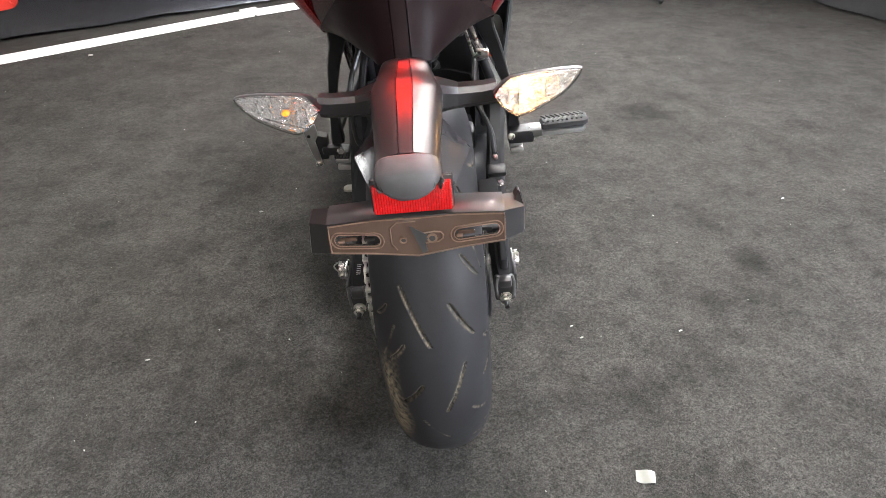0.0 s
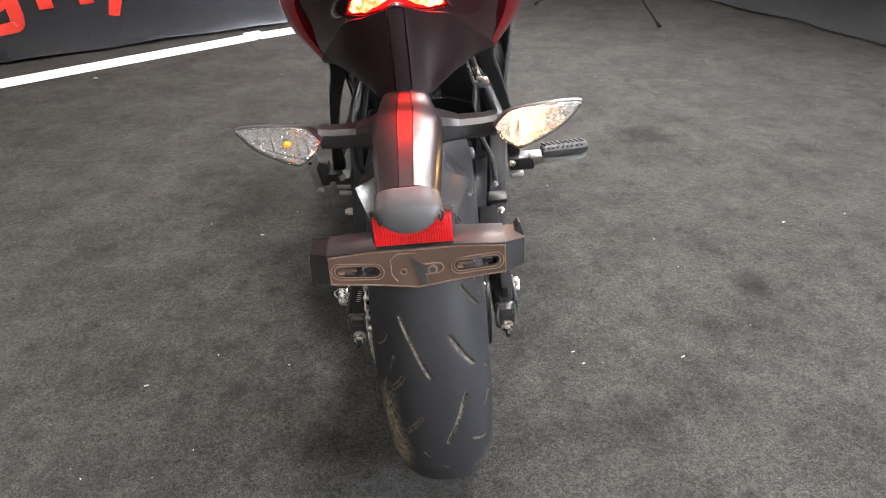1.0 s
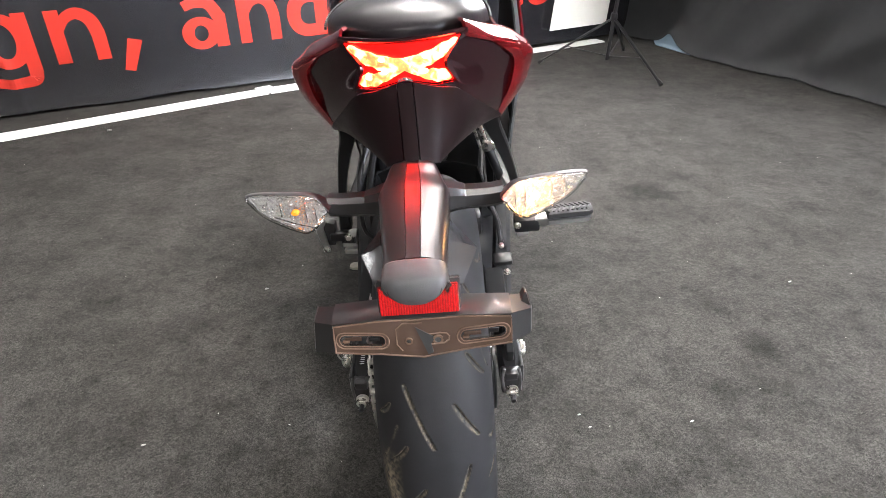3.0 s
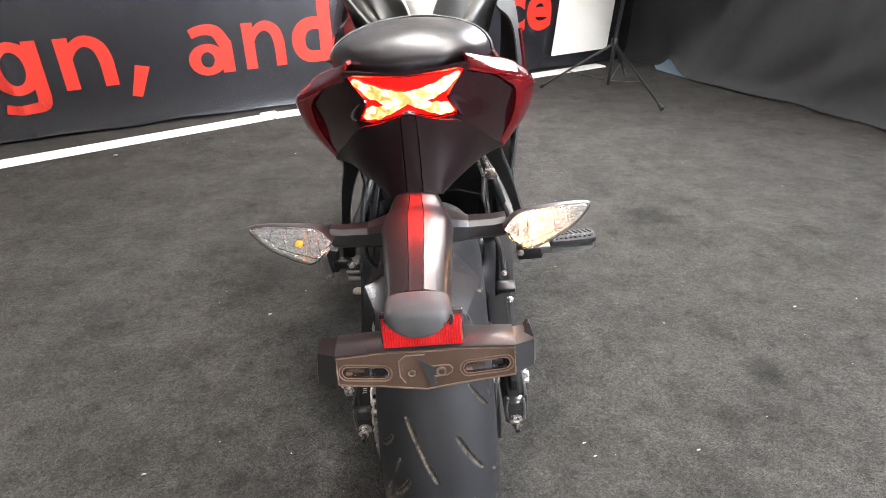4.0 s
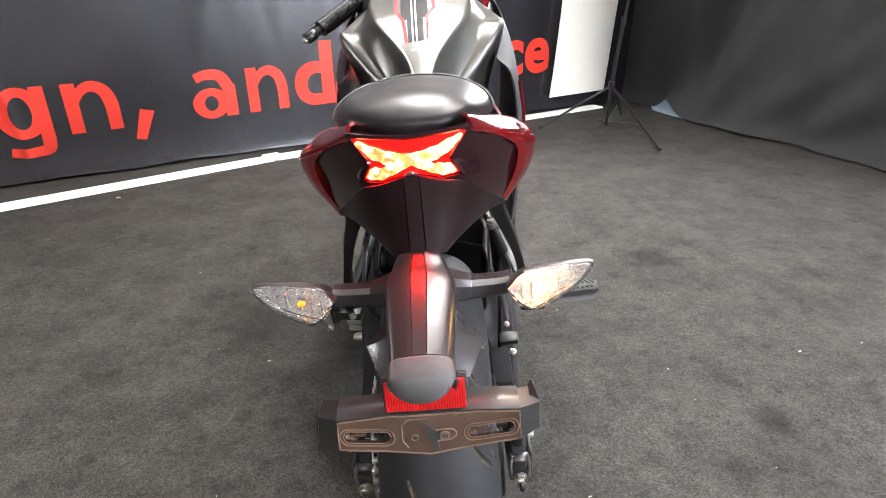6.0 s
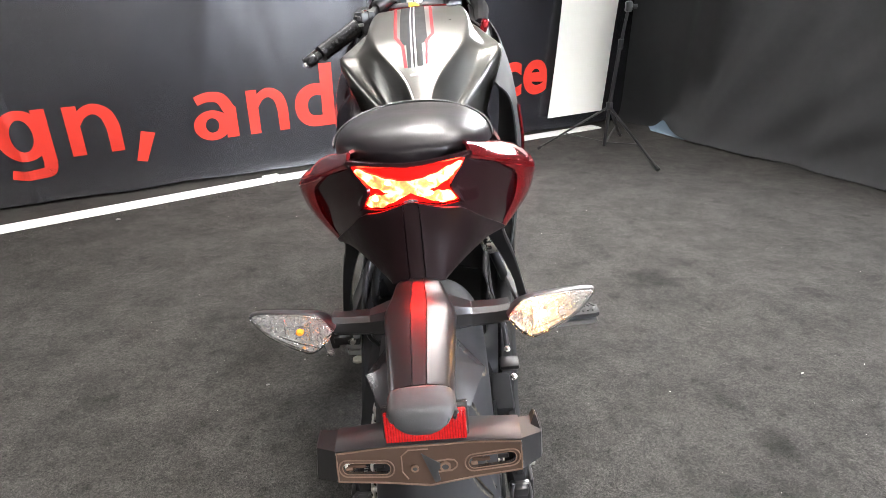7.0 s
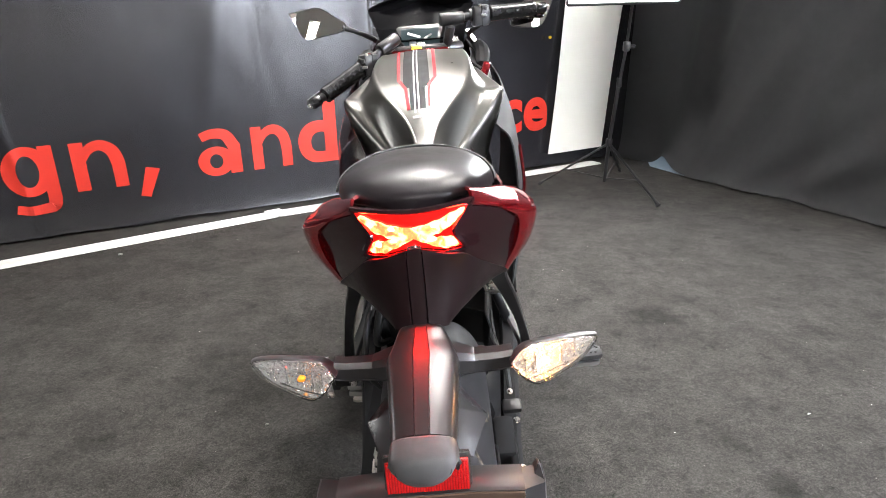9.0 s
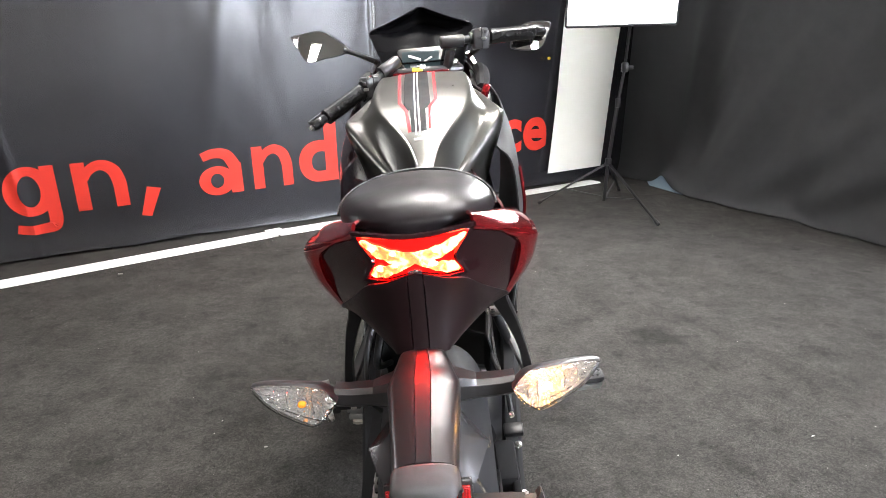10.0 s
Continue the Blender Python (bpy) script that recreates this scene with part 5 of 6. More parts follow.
def build_signal(s):
    sg = empty("turn_signal")
    sg.parent = bike
    sg["label"] = "clear turn signal with an amber bulb on a black stalk"
    # stalk: flared collar at the arm, then a squarish bar
    rings = []
    for x, w, h, z in ((.032, .021, .019, .6795), (.046, .0175, .0155, .6785), (.058, .014, .0135, .677), (.06, .013, .013, .6765), (.09, .012, .0125, .677), (.1045, .012, .0125, .679)):
        rings.append([(s * x, -.132 + w * a, z + h * b) for a, b in ((-1, -.6), (-.6, -1), (.6, -1), (1, -.6), (1, .6), (.6, 1), (-.7, 1), (-1, .5))])
    part("stalk", loft(rings), M["satin"], sg, smooth=25)
    # the lens's outline, inner corner, over the top to the tip, and back below
    out = [(.100, -.162, .684), (.109, -.154, .691), (.121, -.148, .696), (.145, -.142, .697), (.175, -.135, .697), (.203, -.1285, .694), (.2035, -.129, .689), (.186, -.138, .675), (.158, -.15, .665), (.136, -.158, .6595), (.124, -.161, .6595), (.111, -.162, .669)]
    dense = cat(np.array(out + out[:1]), 3)[:-1]
    cen = np.array([.142, -.149, .68])

    def ring(k, dy=0.0, dz=0.0, kx=None):
        q = cen + (dense - cen) * np.array([kx or k, k, k]) + np.array([0, dy, dz])
        return [(s * x, y, z) for x, y, z in q]
    shell = list(cat(np.array([ring(1.0, .002, 0), ring(1.015, .006, 0), ring(.95, .016, -.001, 1.0), ring(.68, .03, -.002, .9), ring(.3, .036, -.003, .66)]), 3))
    bm = loft(shell, caps=False)
    bm.faces.new([bm.verts.new(p) for p in shell[-1]])
    bmesh.ops.remove_doubles(bm, verts=bm.verts, dist=1e-6)
    part("housing", bm, M["satin"], sg, "black plastic lamp housing", smooth=40)
    outer = [ring(.985, .0015), ring(.97, -.004, -.001), ring(.82, -.0085, -.0025), ring(.4, -.0105, -.003), ring(.04, -.0108, -.003)]
    inner = [ring(.965, .0015), ring(.945, -.0022, -.001), ring(.8, -.0068, -.0025), ring(.4, -.009, -.003), ring(.04, -.0093, -.003)]
    lens = part("lens", loft(list(cat(np.array(outer), 3))[::-1] + list(cat(np.array(inner), 3))), M["lens"], sg, "clear ribbed plastic lens", smooth=40)
    lens.visible_shadow = False
    # fluted silver bowl behind the lens, deepest round the bulb
    fine = cat(np.array(out + out[:1]), 6)[:-1]
    jig = random.Random(4)
    rings = []
    for k, dy in ((.97, .0012), (.86, .0035), (.74, .0055), (.6, .007), (.45, .008), (.3, .0085), (.14, .0088)):
        row = []
        for i, q in enumerate(fine):
            c = cen + (q - cen) * np.array([k, k, k])
            row.append((s * c[0], c[1] + dy + .12 * (c[2] - .68) + (.0012 * (i // 2 % 2) + jig.uniform(-.0019, .0019)) * min(1, (1 - k) * 8) * min(1, k * 2.5), c[2]))
        rings.append(row)
    bm = loft(rings, caps=False)
    bm.verts.ensure_lookup_table()
    bm.faces.new([bm.verts[k] for k in range(len(bm.verts) - len(fine), len(bm.verts))])
    part("reflector_bowl", bm, M["chrome"], sg, "fluted silver reflector bowl", smooth=0)
    for x, zt, zb in ((.116, .688, .668), (.128, .692, .664), (.16, .692, .67), (.176, .692, .677)):
        y = np.interp(x, (.1, .145, .2), (-.159, -.146, -.130))
        part("reflector_rib", box((s * x, y, (zt + zb) / 2), (.0022, .005, zt - zb), .0006, (0, 0, s * 25), segs=1), M["chrome"], sg)
    part("bulb", loft([[(s * .141 + r * math.cos(a), y, .681 + .75 * r * math.sin(a)) for a in np.linspace(0, 2 * math.pi, 14, endpoint=False)] for y, r in ((-.150, .0048), (-.1545, .0046), (-.1565, .0026))]), M["amber_lit"] if s > 0 else M["amber"], sg, "glowing amber bulb" if s > 0 else "amber bulb")
    for v in (.28, .5, .72):
        a, b = np.array([.117, -.1645, .667 - .004 * v]), np.array([.168, -.1475, .6765 - .004 * v])
        a[2] += .006 * v - .003
        b[2] += .006 * v - .003
        part("lens_rib", tube([(s * q[0], q[1], q[2]) for q in (a, (a + b) / 2 + (0, -.001, -.001), b)], .0006, 6), M["lens"], lens)
    rim = ring(.985, -.0005)
    part("lens_rim", tube(rim + rim[:1], .0007, 6), M["lens"], sg)


def build_pegs():
    for s in (-1, 1):
        # flat strap hanger
        rings = []
        for x, y, z, w, d in ((.098, .06, .74, .02, .012), (.11, .1, .688, .0135, .012), (.128, .13, .64, .0105, .012), (.15, .18, .565, .0075, .011), (.163, .215, .5, .009, .011), (.166, .225, .462, .012, .011)):
            rings.append([(s * (x + w * a), y + d * b, z + .3 * d * b) for a, b in ((-1, -.7), (-.8, -1), (.8, -1), (1, -.7), (1, .7), (.8, 1), (-.8, 1), (-1, .7))])
        hg = part("peg_hanger", loft(cat(np.array(rings), 3)), M["frame"], bike, "black steel pillion peg hanger", smooth=30)
        part("hanger_arm", tube([(s * .168, .225, .475), (s * .14, .32, .52), (s * .11, .42, .56)], [.012, .011, .012], 8, 5, flat=.6), M["frame"], hg)
        part("hinge", box((s * .177, .205, .452), (.048, .034, .026) if s > 0 else (.036, .02, .018), .005), M["frame"], hg)
        hexbolt((s * .158, .187, .457), (0, -1, 0), .0055, .006, hg)
        if s > 0:
            pg = part("footpeg", loft([[(x, .2 + hw * a, z + h * b) for a, b in ((-1, -.5), (-.7, -1), (.7, -1), (1, -.5), (1, .6), (.7, 1), (-.7, 1), (-1, .6))] for x, hw, z, h in ((.192, .011, .459, .011), (.214, .012, .459, .01), (.216, .014, .457, .006), (.286, .0165, .46, .006), (.293, .012, .461, .005))]), M["alloy"], hg, "alloy footpeg")
            part("peg_rubber", loft([[(x, .2 + hw * a, z + h * b) for a, b in ((-1, -.5), (-.7, -1), (.7, -1), (1, -.5), (1, .6), (.7, 1), (-.7, 1), (-1, .6))] for x, hw, z, h in ((.213, .012, .47, .006), (.216, .0155, .4705, .008), (.288, .018, .474, .008), (.2965, .014, .475, .006))]), M["rubber"], pg, "ribbed black rubber pad")
            for k in range(9):
                for side in (-1, 1):
                    part("rib", box((.22 + k * .0085, .2 + side * .0075, .4796 + k * .0004), (.0042, .015, .003), .0008, (0, 0, side * 32)), M["rubber"], pg)
        else:
            # folded up: a flat alloy blade with a hole, its bolt, and the dark pad behind it
            pg = part("footpeg", plate([(-.221, .505), (-.197, .511), (-.195, .489), (-.203, .477), (-.198, .436), (-.206, .43), (-.2135, .455), (-.217, .478)], (0, .196, 0), (1, 0, 0), (0, 0, 1), .006, .0012), M["alloy"], hg, "alloy footpeg, folded")
            part("peg_hole", rod((-.2115, .1905, .489), (-.2115, .1885, .489), .0032, 12), M["rubber"], pg)
            part("peg_rubber", plate([(-.205, .487), (-.182, .48), (-.186, .434), (-.2, .434), (-.207, .462)], (0, .222, 0), (1, 0, 0), (0, 0, 1), .022, .003), M["rubber"], pg, "ribbed black rubber pad")
            hexbolt((-.2025, .19, .4335), (0, -1, -.2), .0055, .007, pg)
    # rider pegs further ahead and lower
    for s, x, y, z in ((-1, -.178, .3, .384), (1, .196, .45, .312)):
        rp = part("rider_peg", box((x, y, z), (.03, .034, .01), .002, (0, s * -5, 0)), M["alloy"], bike, "alloy rider footpeg")
        part("peg_foot", box((x + .002, y - .004, z - .014), (.03, .03, .011), .002, (0, s * -5, 0)), M["alloy"], rp)
        pad = part("peg_rubber", box((x - .001, y, z + .014), (.031, .04, .016), .003, (0, s * -5, 0)), M["cap"], rp, "grey ribbed rubber pad")
        for k in range(4):
            part("rib", box((x - .011 + k * .007, y - .019, z + .016), (.003, .004, .014), .001, (0, 24, 0)), M["matte"], pad)
        part("heel_guard", box((s * .165, .47, .43), (.006, .08, .12), .003, (10, 0, 0)), M["frame"], rp)
    ss = part("side_stand", tube([(-.12, .74, .27), (-.2, .77, .15), (-.262, .785, .03)], [.013, .012, .01], 10, 4), M["frame"], bike, "black steel side stand, folded out")
    part("stand_foot", loft([[(-.275 + w * c, .782 + l * q, z) for c, q in ((-1, -.6), (-.5, -1), (.5, -1), (1, -.5), (1, .6), (.4, 1), (-.6, 1), (-1, .5))] for w, l, z in ((.021, .015, .022), (.023, .017, .025), (.022, .016, .031), (.014, .01, .034))]), M["worn"], ss, "scuffed pale alloy stand foot")


def build_tank():
    rows = []
    # a gently domed shield on top, edged by a crease, and hollow flanks below it
    for y, tw, zt, zc, hw, zb in ((.44, .008, .805, .803, .034, .765), (.49, .017, .83, .826, .048, .772), (.54, .032, .864, .856, .068, .785), (.58, .054, .89, .879, .096, .81), (.62, .077, .912, .899, .134, .85), (.655, .095, .931, .917, .168, .889), (.69, .105, .946, .931, .185, .908), (.75, .116, .965, .949, .186, .912), (.82, .119, .982, .967, .17, .925), (.91, .117, .996, .983, .146, .945), (.985, .11, 1.002, .991, .122, .955), (1.01, .1, .992, .982, .108, .94)):
        d, w, k = .6 * (zt - zc), hw - tw, zc - zb
        zc = zt - d
        half = [(0, zt), (.5 * tw, zt - .25 * d), (.85 * tw, zt - .72 * d), (tw, zc), (tw + .18 * w, zc - .5 * k), (tw + .5 * w, zb + .02 * k), (tw + .8 * w, zb + .03 * k), (hw - .003, zb + .001), (hw, zb - .01), (.955 * hw, zb - .04), (.86 * hw, zb - .09), (.78 * hw, zb - .14)]
        rows.append([(-x, y, z) for x, z in half[:0:-1]] + [(x, y, z) for x, z in half])
    g = cat(np.array(rows), 6)
    g = cat(g.swapaxes(0, 1), 4).swapaxes(0, 1)
    bm = grid_mesh(g, .004)
    from mathutils.bvhtree import BVHTree
    tree = BVHTree.FromBMesh(bm)
    tank = part("fuel_tank", bm, M["tank"], bike, "satin grey-black fuel tank with red and white stripes", smooth=60)

    def decal(line, width, mat, name, lift=.0007):
        pts = []
        for (ax, ay), (bx, by) in zip(line, line[1:]):
            n = max(2, int(math.hypot(bx - ax, by - ay) / .006))
            pts += [(ax + (bx - ax) * k / n, ay + (by - ay) * k / n) for k in range(n)]
        pts.append(line[-1])
        p = np.array(pts)
        t = np.gradient(p, axis=0)
        t /= np.linalg.norm(t, axis=1, keepdims=True)
        rows = []
        for (x, y), (tx, ty) in zip(p, t):
            row = []
            for k in np.linspace(-.5, .5, 5 if width > .02 else 3):
                q = (x + ty * k * width, y - tx * k * width)
                hit = tree.ray_cast(Vector((q[0], q[1], 1.4)), Vector((0, 0, -1)))
                z = hit[0].z if hit[0] else .9
                row.append((q[0], q[1], z + lift))
            rows.append(row)
        part(name, grid_mesh(rows, 0), mat, tank, smooth=60)
    decal([(-.0185, .99), (-.012, .7), (-.01, .65)], .062, M["stripe_black"], "dark_band", .0011)
    decal([(-.01, .65), (-.0075, .575)], .036, M["stripe_black"], "dark_band", .0011)
    for line in ([(-.064, .99), (-.053, .685), (-.036, .645), (-.0295, .575)], [(.0286, .99), (.033, .69), (.0175, .655), (.016, .58)]):
        decal(line, .0075, M["stripe_red"], "red_line", .0017)
    for s in (-1, 1):
        decal([(-.0195 + s * .0042, .99), (-.0105 + s * .0042, .565)], .0035, M["stripe_white"], "white_line", .002)
    decal([(-.02, .553), (.001, .553)], .005, M["stripe_white"], "badge", .002)
    part("filler_surround", box((-.005, 1.0, 1.004), (.16, .03, .01), .004), M["red"], tank)


def build_front():
    # handlebars turned to the left: clamps, bars, grips, switches, levers
    for s, cl, inn, end in ((-1, Vector((-.09, 1.0, 1.03)), Vector((-.168, .935, .972)), Vector((-.284, .84, .903))), (1, Vector((.085, 1.055, 1.082)), Vector((.2, 1.085, 1.088)), Vector((.352, 1.115, 1.092)))):
        hb = part("handlebar", tube([cl, inn, end], .011, 12), M["frame"], bike, "black clip-on handlebar")
        d = (end - inn).normalized()
        part("clamp", rod(cl - d * .03, cl + d * .04, .0175, 16), M["satin"], hb)
        part("riser", tube([cl + Vector((0, .01, -.02)), cl + Vector((-s * .02, .03, -.1)), cl + Vector((-s * .03, .05, -.16))], .02, 12, flat=.7), M["satin"], hb)
        gp = part("grip", tube([inn + d * t for t in (.0, .004, .06, .11, .134, .138)], [.013, .022, .0205, .0205, .0215, .015], 16), M["wrap"], hb, "black rubber grip wrapped in clear film")
        for k in range(9):
            part("grip_rib", tube([inn + d * (.02 + k * .011), inn + d * (.024 + k * .011)], .0214, 16), M["wrap"], gp)
        part("bar_end", rod(end - d * .012, end + d * .018, .014, 16, .004), M["wrap"], hb)
        part("bar_tip", rod(end + d * .018, end + d * .027, .007, 12), M["zinc"], hb)
        sw = part("switch_box", tube([inn - d * .045, inn - d * .042, inn - d * .006, inn - d * .003], [.018, .027, .026, .02], 12), M["matte"], hb)
        part("switch_body", box(inn - d * .028 + Vector((0, -.004, -.004)), (.046, .044, .056), .007, (0, 0, math.degrees(math.atan2(d.y * s, d.x * s)))), M["swgear"], sw)
        part("switch_lever", box(inn - d * .018 + Vector((0, -.028, -.004)), (.014, .012, .008), .002), M["alloy"], sw)
        part("switch_button", box(inn - d * .025 + Vector((0, -.02, .012)), (.012, .012, .008), .002), M["greypanel"], sw)
        part("switch_button", box(inn - d * .036 + Vector((0, -.014, .02)), (.008, .01, .008), .002), M["red"] if s < 0 else M["matte"], sw)
        part("switch_seam", box(inn - d * .028 + Vector((0, -.004, -.004)), (.003, .0455, .0575), .001, (0, 0, math.degrees(math.atan2(d.y * s, d.x * s)))), M["dull"], sw)
        part("switch_button", box(inn - d * .012 + Vector((0, -.024, .014)), (.01, .01, .01), .002), M["swgear"], sw)
        part("clamp_screw", rod(inn - d * .028 + Vector((0, -.022, .02)), inn - d * .028 + Vector((0, -.03, .024)), .004, 8), M["zinc"], sw)
        part("lever_bracket", tube([inn - d * .06, inn - d * .046], .018, 12), M["frame"], hb)
        fw = Vector((-d.y, d.x, 0)) if s > 0 else Vector((d.y, -d.x, 0))
        part("lever", tube([inn - d * .05 + fw * .02, inn + d * .0 + fw * .055, inn + d * .08 + fw * .06, end + fw * .055], [.007, .006, .006, .007], 8, 4, flat=.6), M["frame"], hb)
        part("cable", tube([inn - d * .05 + fw * .02, cl + Vector((0, .06, .01)), Vector((s * .05, 1.14, 1.0)), Vector((s * .04, 1.1, .9))], .005, 8, 5), M["rubber"], hb)
    # fork, front wheel: turned to the left with the bars
    fk = empty("front_fork")
    fk.parent = bike
    for s in (-1, 1):
        a, b = Vector((-.005 + s * .095, 1.06 + s * .03, 1.02)), Vector((-.02 + s * .09, 1.37 + s * .04, .31))
        leg = part("fork_leg", tube([a, a.lerp(b, .45), a.lerp(b, .5), b], [.022, .022, .028, .028], 16), M["frame"], fk)
        part("fork_cap", rod(a, a + (a - b).normalized() * .012, .018, 6), M["zinc"], leg)
    part("top_yoke", box((-.005, 1.065, 1.0), (.25, .06, .025), .01, (-24, 0, 17)), M["satin"], fk)
    part("steering_nut", rod((-.005, 1.055, 1.005), (-.005, 1.05, 1.025), .016, 6), M["zinc"], fk)
    m = Matrix.Translation((-.02, 1.41, 0)) @ pose(0, 0, 0, 0, 0, 17)
    fw = build_wheel("front_wheel", (0, 0, .298), .218, .045, bike, m)
    prof = [(.06 * math.sin(t * 1.55), .298 - .075 * (1 - math.cos(t * 1.5))) for t in np.linspace(-1, 1, 21)] + [(.04, .222), (-.04, .222)]
    part("tyre", lathe(prof, (0, 0, .298), segs=90), M["tyre"], fw)
    for s in (-1, 1):
        part("brake_disc", lathe([(s * .058, .1), (s * .058, .15), (s * .062, .15), (s * .062, .1)], (0, 0, .298), segs=60), M["zinc"], fw)
    g = [[(x, .335 * math.cos(a), .298 + .335 * math.sin(a) - k) for x, k in ((-.07, .04), (-.06, .01), (0, 0), (.06, .01), (.07, .04))] for a in np.linspace(radians(20), radians(150), 16)]
    part("front_mudguard", grid_mesh(g, .003), M["gloss"], fw)
    # dash
    ds = part("dashboard", box((-.005, 1.16, 1.03), (.15, .03, .1), .012, (-35, 0, 0)), M["matte"], bike, "black instrument cluster with a pale screen")
    part("screen", box((-.006, 1.14, 1.037), (.115, .006, .07), .004, (-35, 0, 0)), M["screen"], ds, "pale lit display")
    for x, z, w, h, r in ((-.02, 1.045, .05, .008, 20), (.015, 1.04, .03, .006, -25), (-.03, 1.025, .02, .014, 0)):
        part("display_bar", box((x, 1.134 + (z - 1.037) * .7, z), (w, .002, h), .0006, (-35, r, 0)), M["stripe_white"], ds)
    tag = tagged(link_mesh("key_tag", box((0, 0, 0), (.03, .006, .022), .003), M["yellow"]), "small yellow plastic key tag in the ignition", "key tag")
    tag.matrix_world = BIKE @ pose(-.017, 1.03, 1.008, -30, 10, 0)
    # smoked screen
    rows = []
    for w, y, z, bow in ((.122, 1.085, .985, .03), (.128, 1.12, 1.045, .05), (.15, 1.17, 1.1, .08), (.158, 1.2, 1.134, .1), (.1, 1.24, 1.158, .09), (.05, 1.275, 1.181, .05), (.006, 1.3, 1.202, .01)):
        rows.append([(w * x, y + bow * (1 - x * x), z) for x in np.linspace(-1, 1, 9)])
    part("windscreen", patch(rows, 4, .003), M["shield"], bike, "dark smoked windscreen")
    g = [[(x * w, y, z) for x in np.linspace(-1, 1, 7)] for w, y, z in ((.125, 1.12, 1.03), (.13, 1.19, 1.04), (.12, 1.26, 1.06), (.1, 1.3, 1.08))]
    part("cockpit_cowl", patch(g, 4, .004), M["shield"], bike)
    # nose and side fairings
    for s in (1, -1):
        part("nose_cowl", patch([[(.13, 1.13, 1.05), (.15, 1.22, 1.05), (.12, 1.34, 1.0), (.03, 1.44, .93)], [(.19, 1.1, .95), (.2, 1.22, .95), (.16, 1.36, .92), (.03, 1.48, .86)], [(.2, 1.08, .86), (.2, 1.2, .85), (.15, 1.36, .83), (.03, 1.44, .8)]], 5, .004, s), M["gloss"], bike, "glossy black nose fairing")
        part("side_fairing", patch([[(.165, .62, .84), (.2, .8, .88), (.215, .98, .91), (.2, 1.1, .95)], [(.2, .6, .79), (.225, .75, .8), (.235, .95, .82), (.22, 1.12, .85)], [(.21, .62, .62), (.235, .75, .62), (.24, .95, .62), (.22, 1.15, .65)], [(.19, .66, .42), (.21, .8, .36), (.21, 1.0, .34), (.18, 1.15, .42)]], 5, .004, s), M["greypanel"] if s > 0 else M["gloss"], bike, "grey painted side fairing")
        if s > 0:
            part("fairing_edge", tube([(.213, .6, .79), (.222, .61, .7), (.214, .63, .62)], .004, 8, 5), M["red"], bike, "glossy red edge of the fairing")
        part("inner_cowl", patch([[(.13, .98, .97), (.14, 1.05, .985), (.14, 1.12, 1.0)], [(.17, .96, .93), (.185, 1.04, .94), (.19, 1.12, .95)], [(.18, .95, .88), (.2, 1.04, .88), (.2, 1.12, .88)]], 4, .004, s), M["matte"], bike)
        part("air_duct", tube([(s * .165, .99, .95), (s * .17, 1.04, .985), (s * .165, 1.1, 1.0)], [.018, .022, .02], 10, 4), M["dull"], bike)
    part("red_tab", box((.168, .93, .945), (.02, .05, .04), .006, (0, 20, 0)), M["red"], bike)
    part("belly_pan", patch([[(-.2, .7, .38), (-.2, 1.1, .38)], [(-.12, .7, .2), (-.12, 1.1, .22)], [(0, .7, .16), (0, 1.1, .18)], [(.12, .7, .2), (.12, 1.1, .22)], [(.2, .7, .38), (.2, 1.1, .38)]], 4, .004), M["gloss"], bike)
    # mirrors
    for s, P in ((-1, ((-.393, 1.137), (-.345, 1.145), (-.303, 1.147), (-.257, 1.117), (-.228, 1.092), (-.246, 1.074), (-.3, 1.066), (-.352, 1.061), (-.375, 1.1))), (1, ((.395, 1.108), (.385, 1.118), (.33, 1.12), (.3, 1.105), (.272, 1.062), (.285, 1.046), (.345, 1.04), (.37, 1.055)))):
        pts = cat(list(P) + [P[0]], 3)[:-1]
        c = pts.mean(0)

        sx, sz = (.185, .22) if s < 0 else (-.1, .2)

        def mring(k, y, bulge=0.0):
            out = []
            for x, z in pts:
                dx, dz = (x - c[0]) * k, (z - c[1]) * k
                out.append((c[0] + dx, y + sx * dx + sz * dz + bulge * (dx * dx + dz * dz), c[1] + dz))
            return out
        mi = part("mirror", loft(cat([mring(1.0, 1.156), mring(1.03, 1.164), mring(.95, 1.182), mring(.4, 1.2)], 3)), M["matte"], bike, "black rear-view mirror", smooth=50)
        part("mirror_glass", loft([mring(.965, 1.1555)] + [mring(k, 1.1535, .45) for k in (.96, .8, .6, .4, .2, .05)]), M["mirror"], mi, "silvered mirror glass", smooth=40)
        x0 = -.243 if s < 0 else .29
        part("mirror_stalk", tube([(x0, 1.17, 1.088), (s * .2, 1.19, 1.07), (s * .15, 1.21, 1.045)], [.009, .007, .009], 10, 4), M["matte"], mi)


build_rear_end()
build_chain()
build_tail()
build_tail_lamp()
build_stay()
for side in (1, -1):
    build_signal(side)
build_pegs()
build_tank()
build_front()

# ---- small things on the carpet ----
bm = grid_mesh([[(x, y, .004 + .004 * math.sin(x * 140 + y * 60)) for x in np.linspace(-.016, .016, 6)] for y in np.linspace(-.012, .012, 5)], .0006)
scrap = tagged(link_mesh("paper_scrap", bm, M["paper"]), "small torn scrap of white paper on the carpet", "paper scrap")
scrap.matrix_world = pose(.378, .718, 0, 0, 0, -12)


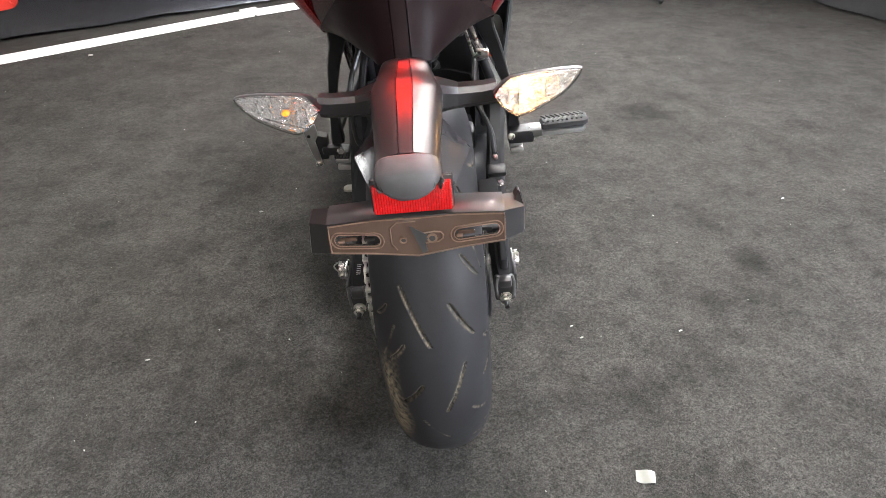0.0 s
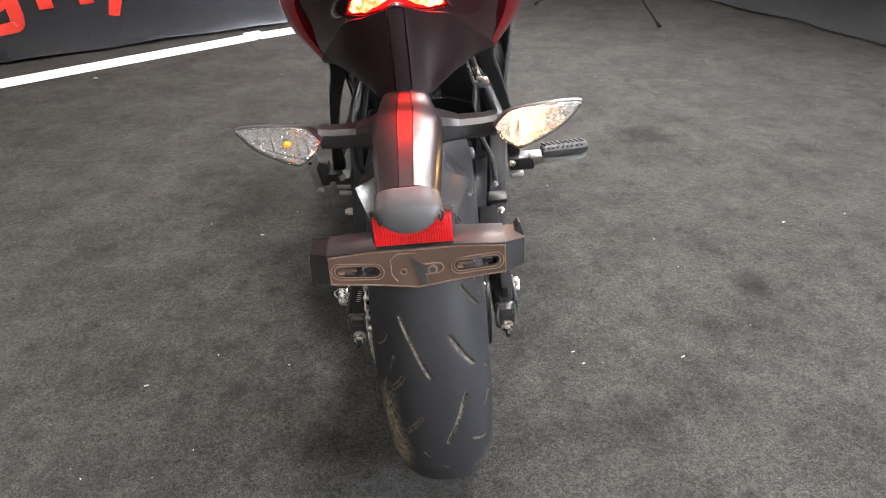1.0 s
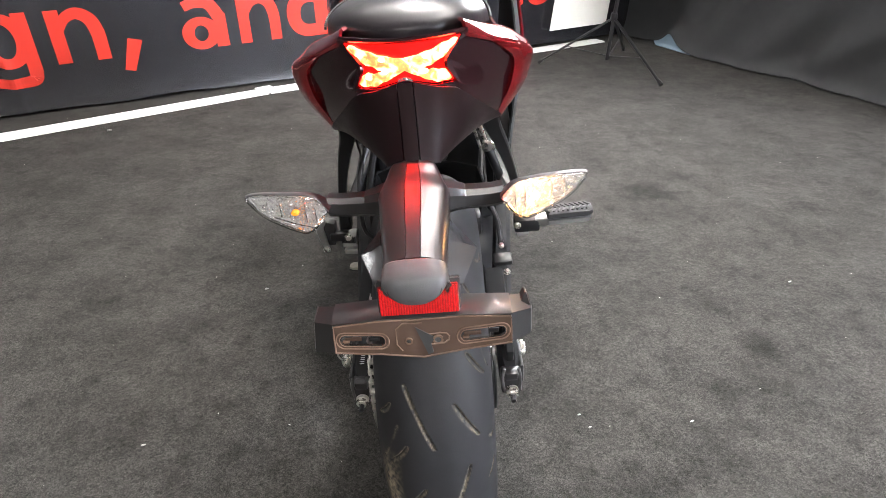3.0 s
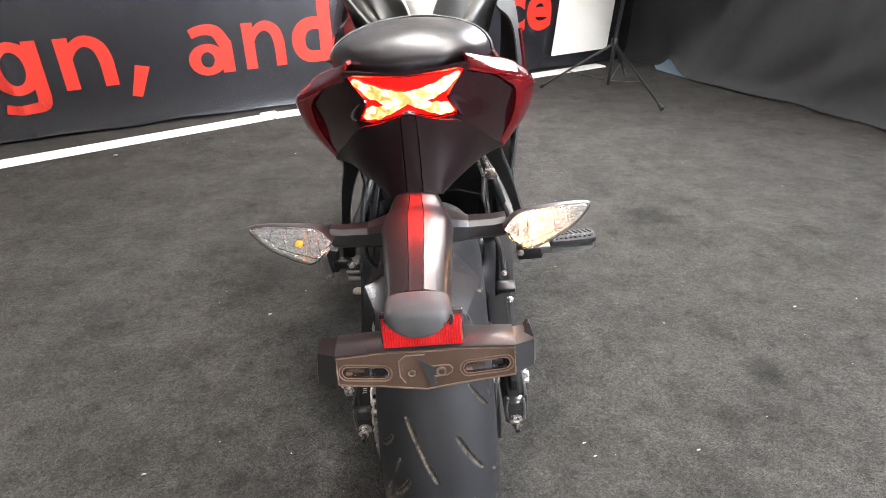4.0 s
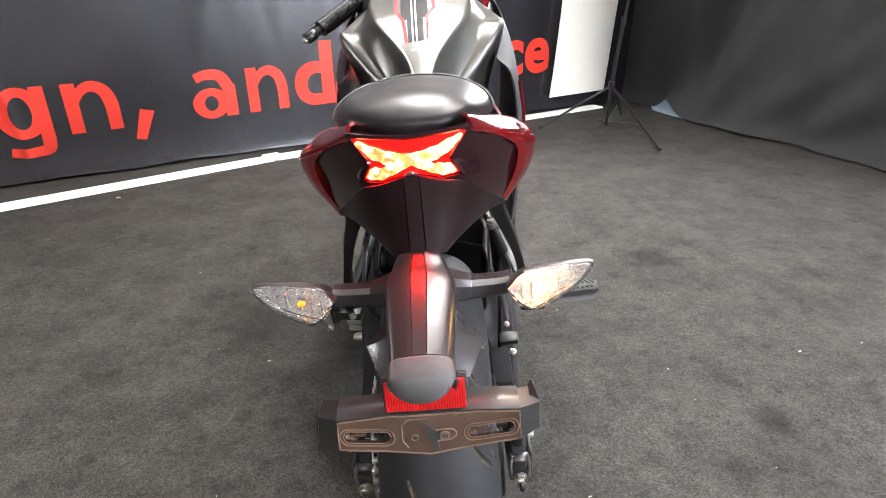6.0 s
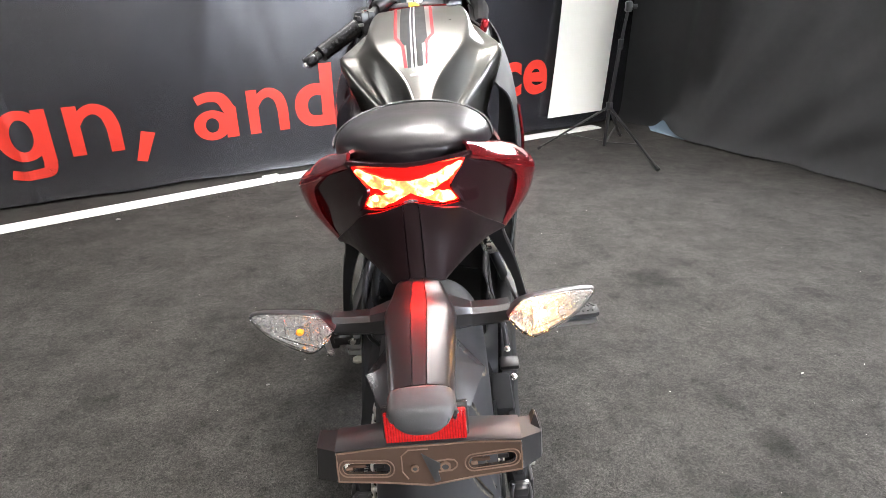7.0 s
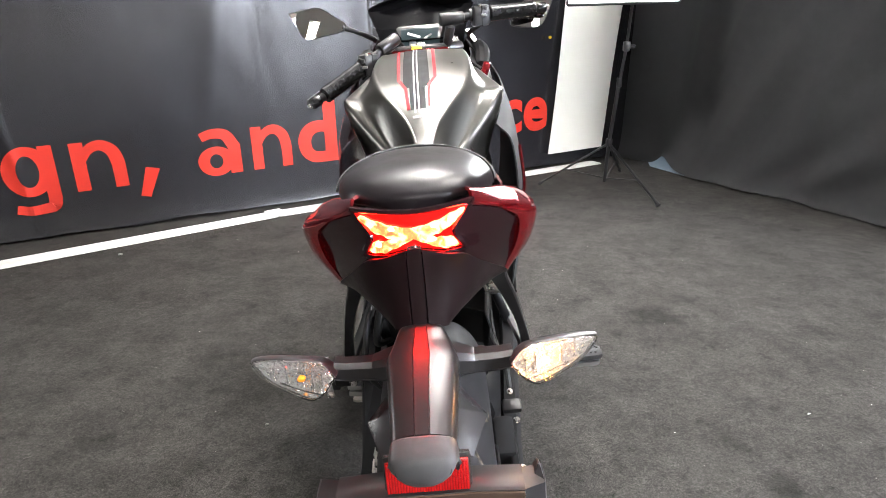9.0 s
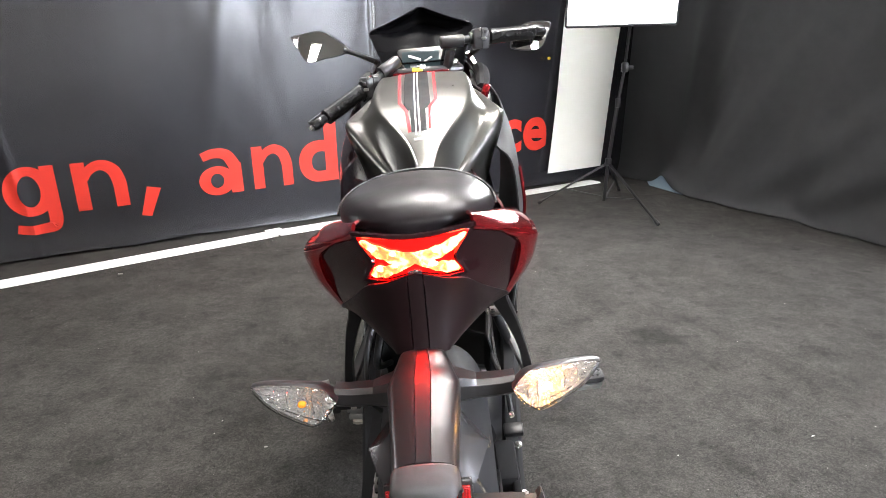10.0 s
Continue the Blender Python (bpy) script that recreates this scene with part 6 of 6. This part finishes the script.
def build_lint():
    rng = random.Random(5)
    bm = bmesh.new()
    for _ in range(200):
        x, y = rng.uniform(-2.2, 2.0), rng.uniform(.3, 3.6)
        r = rng.choice((.0005, .0006, .0007, .0009, .0013))
        a = rng.uniform(0, 6.3)
        p = [Vector((x + r * 1.6 * k * math.cos(a), y + r * 1.6 * k * math.sin(a), .0022 + .001 * (1 - k * k))) for k in (-1, 0, 1)]
        tube(p, [r * .4, r, r * .5], 5, bm=bm)
    for x, y, r in ((.552, 1.078, .0035), (.326, 1.057, .003), (-.622, .99, .0035), (-.526, 1.571, .004), (.309, 1.093, .003), (1.03, 1.634, .004), (-1.727, 2.964, .008)):
        tube([(x - r, y, .003), (x, y + r * .3, .004), (x + r * 1.4, y + r, .003)], [r * .4, r * .6, r * .3], 6, bm=bm)
    ob = link_mesh("lint", bm, M["paper"], smooth=0)
    tagged(ob, "tiny pale specks of lint scattered over the carpet", "lint", kind="stuff")


build_lint()
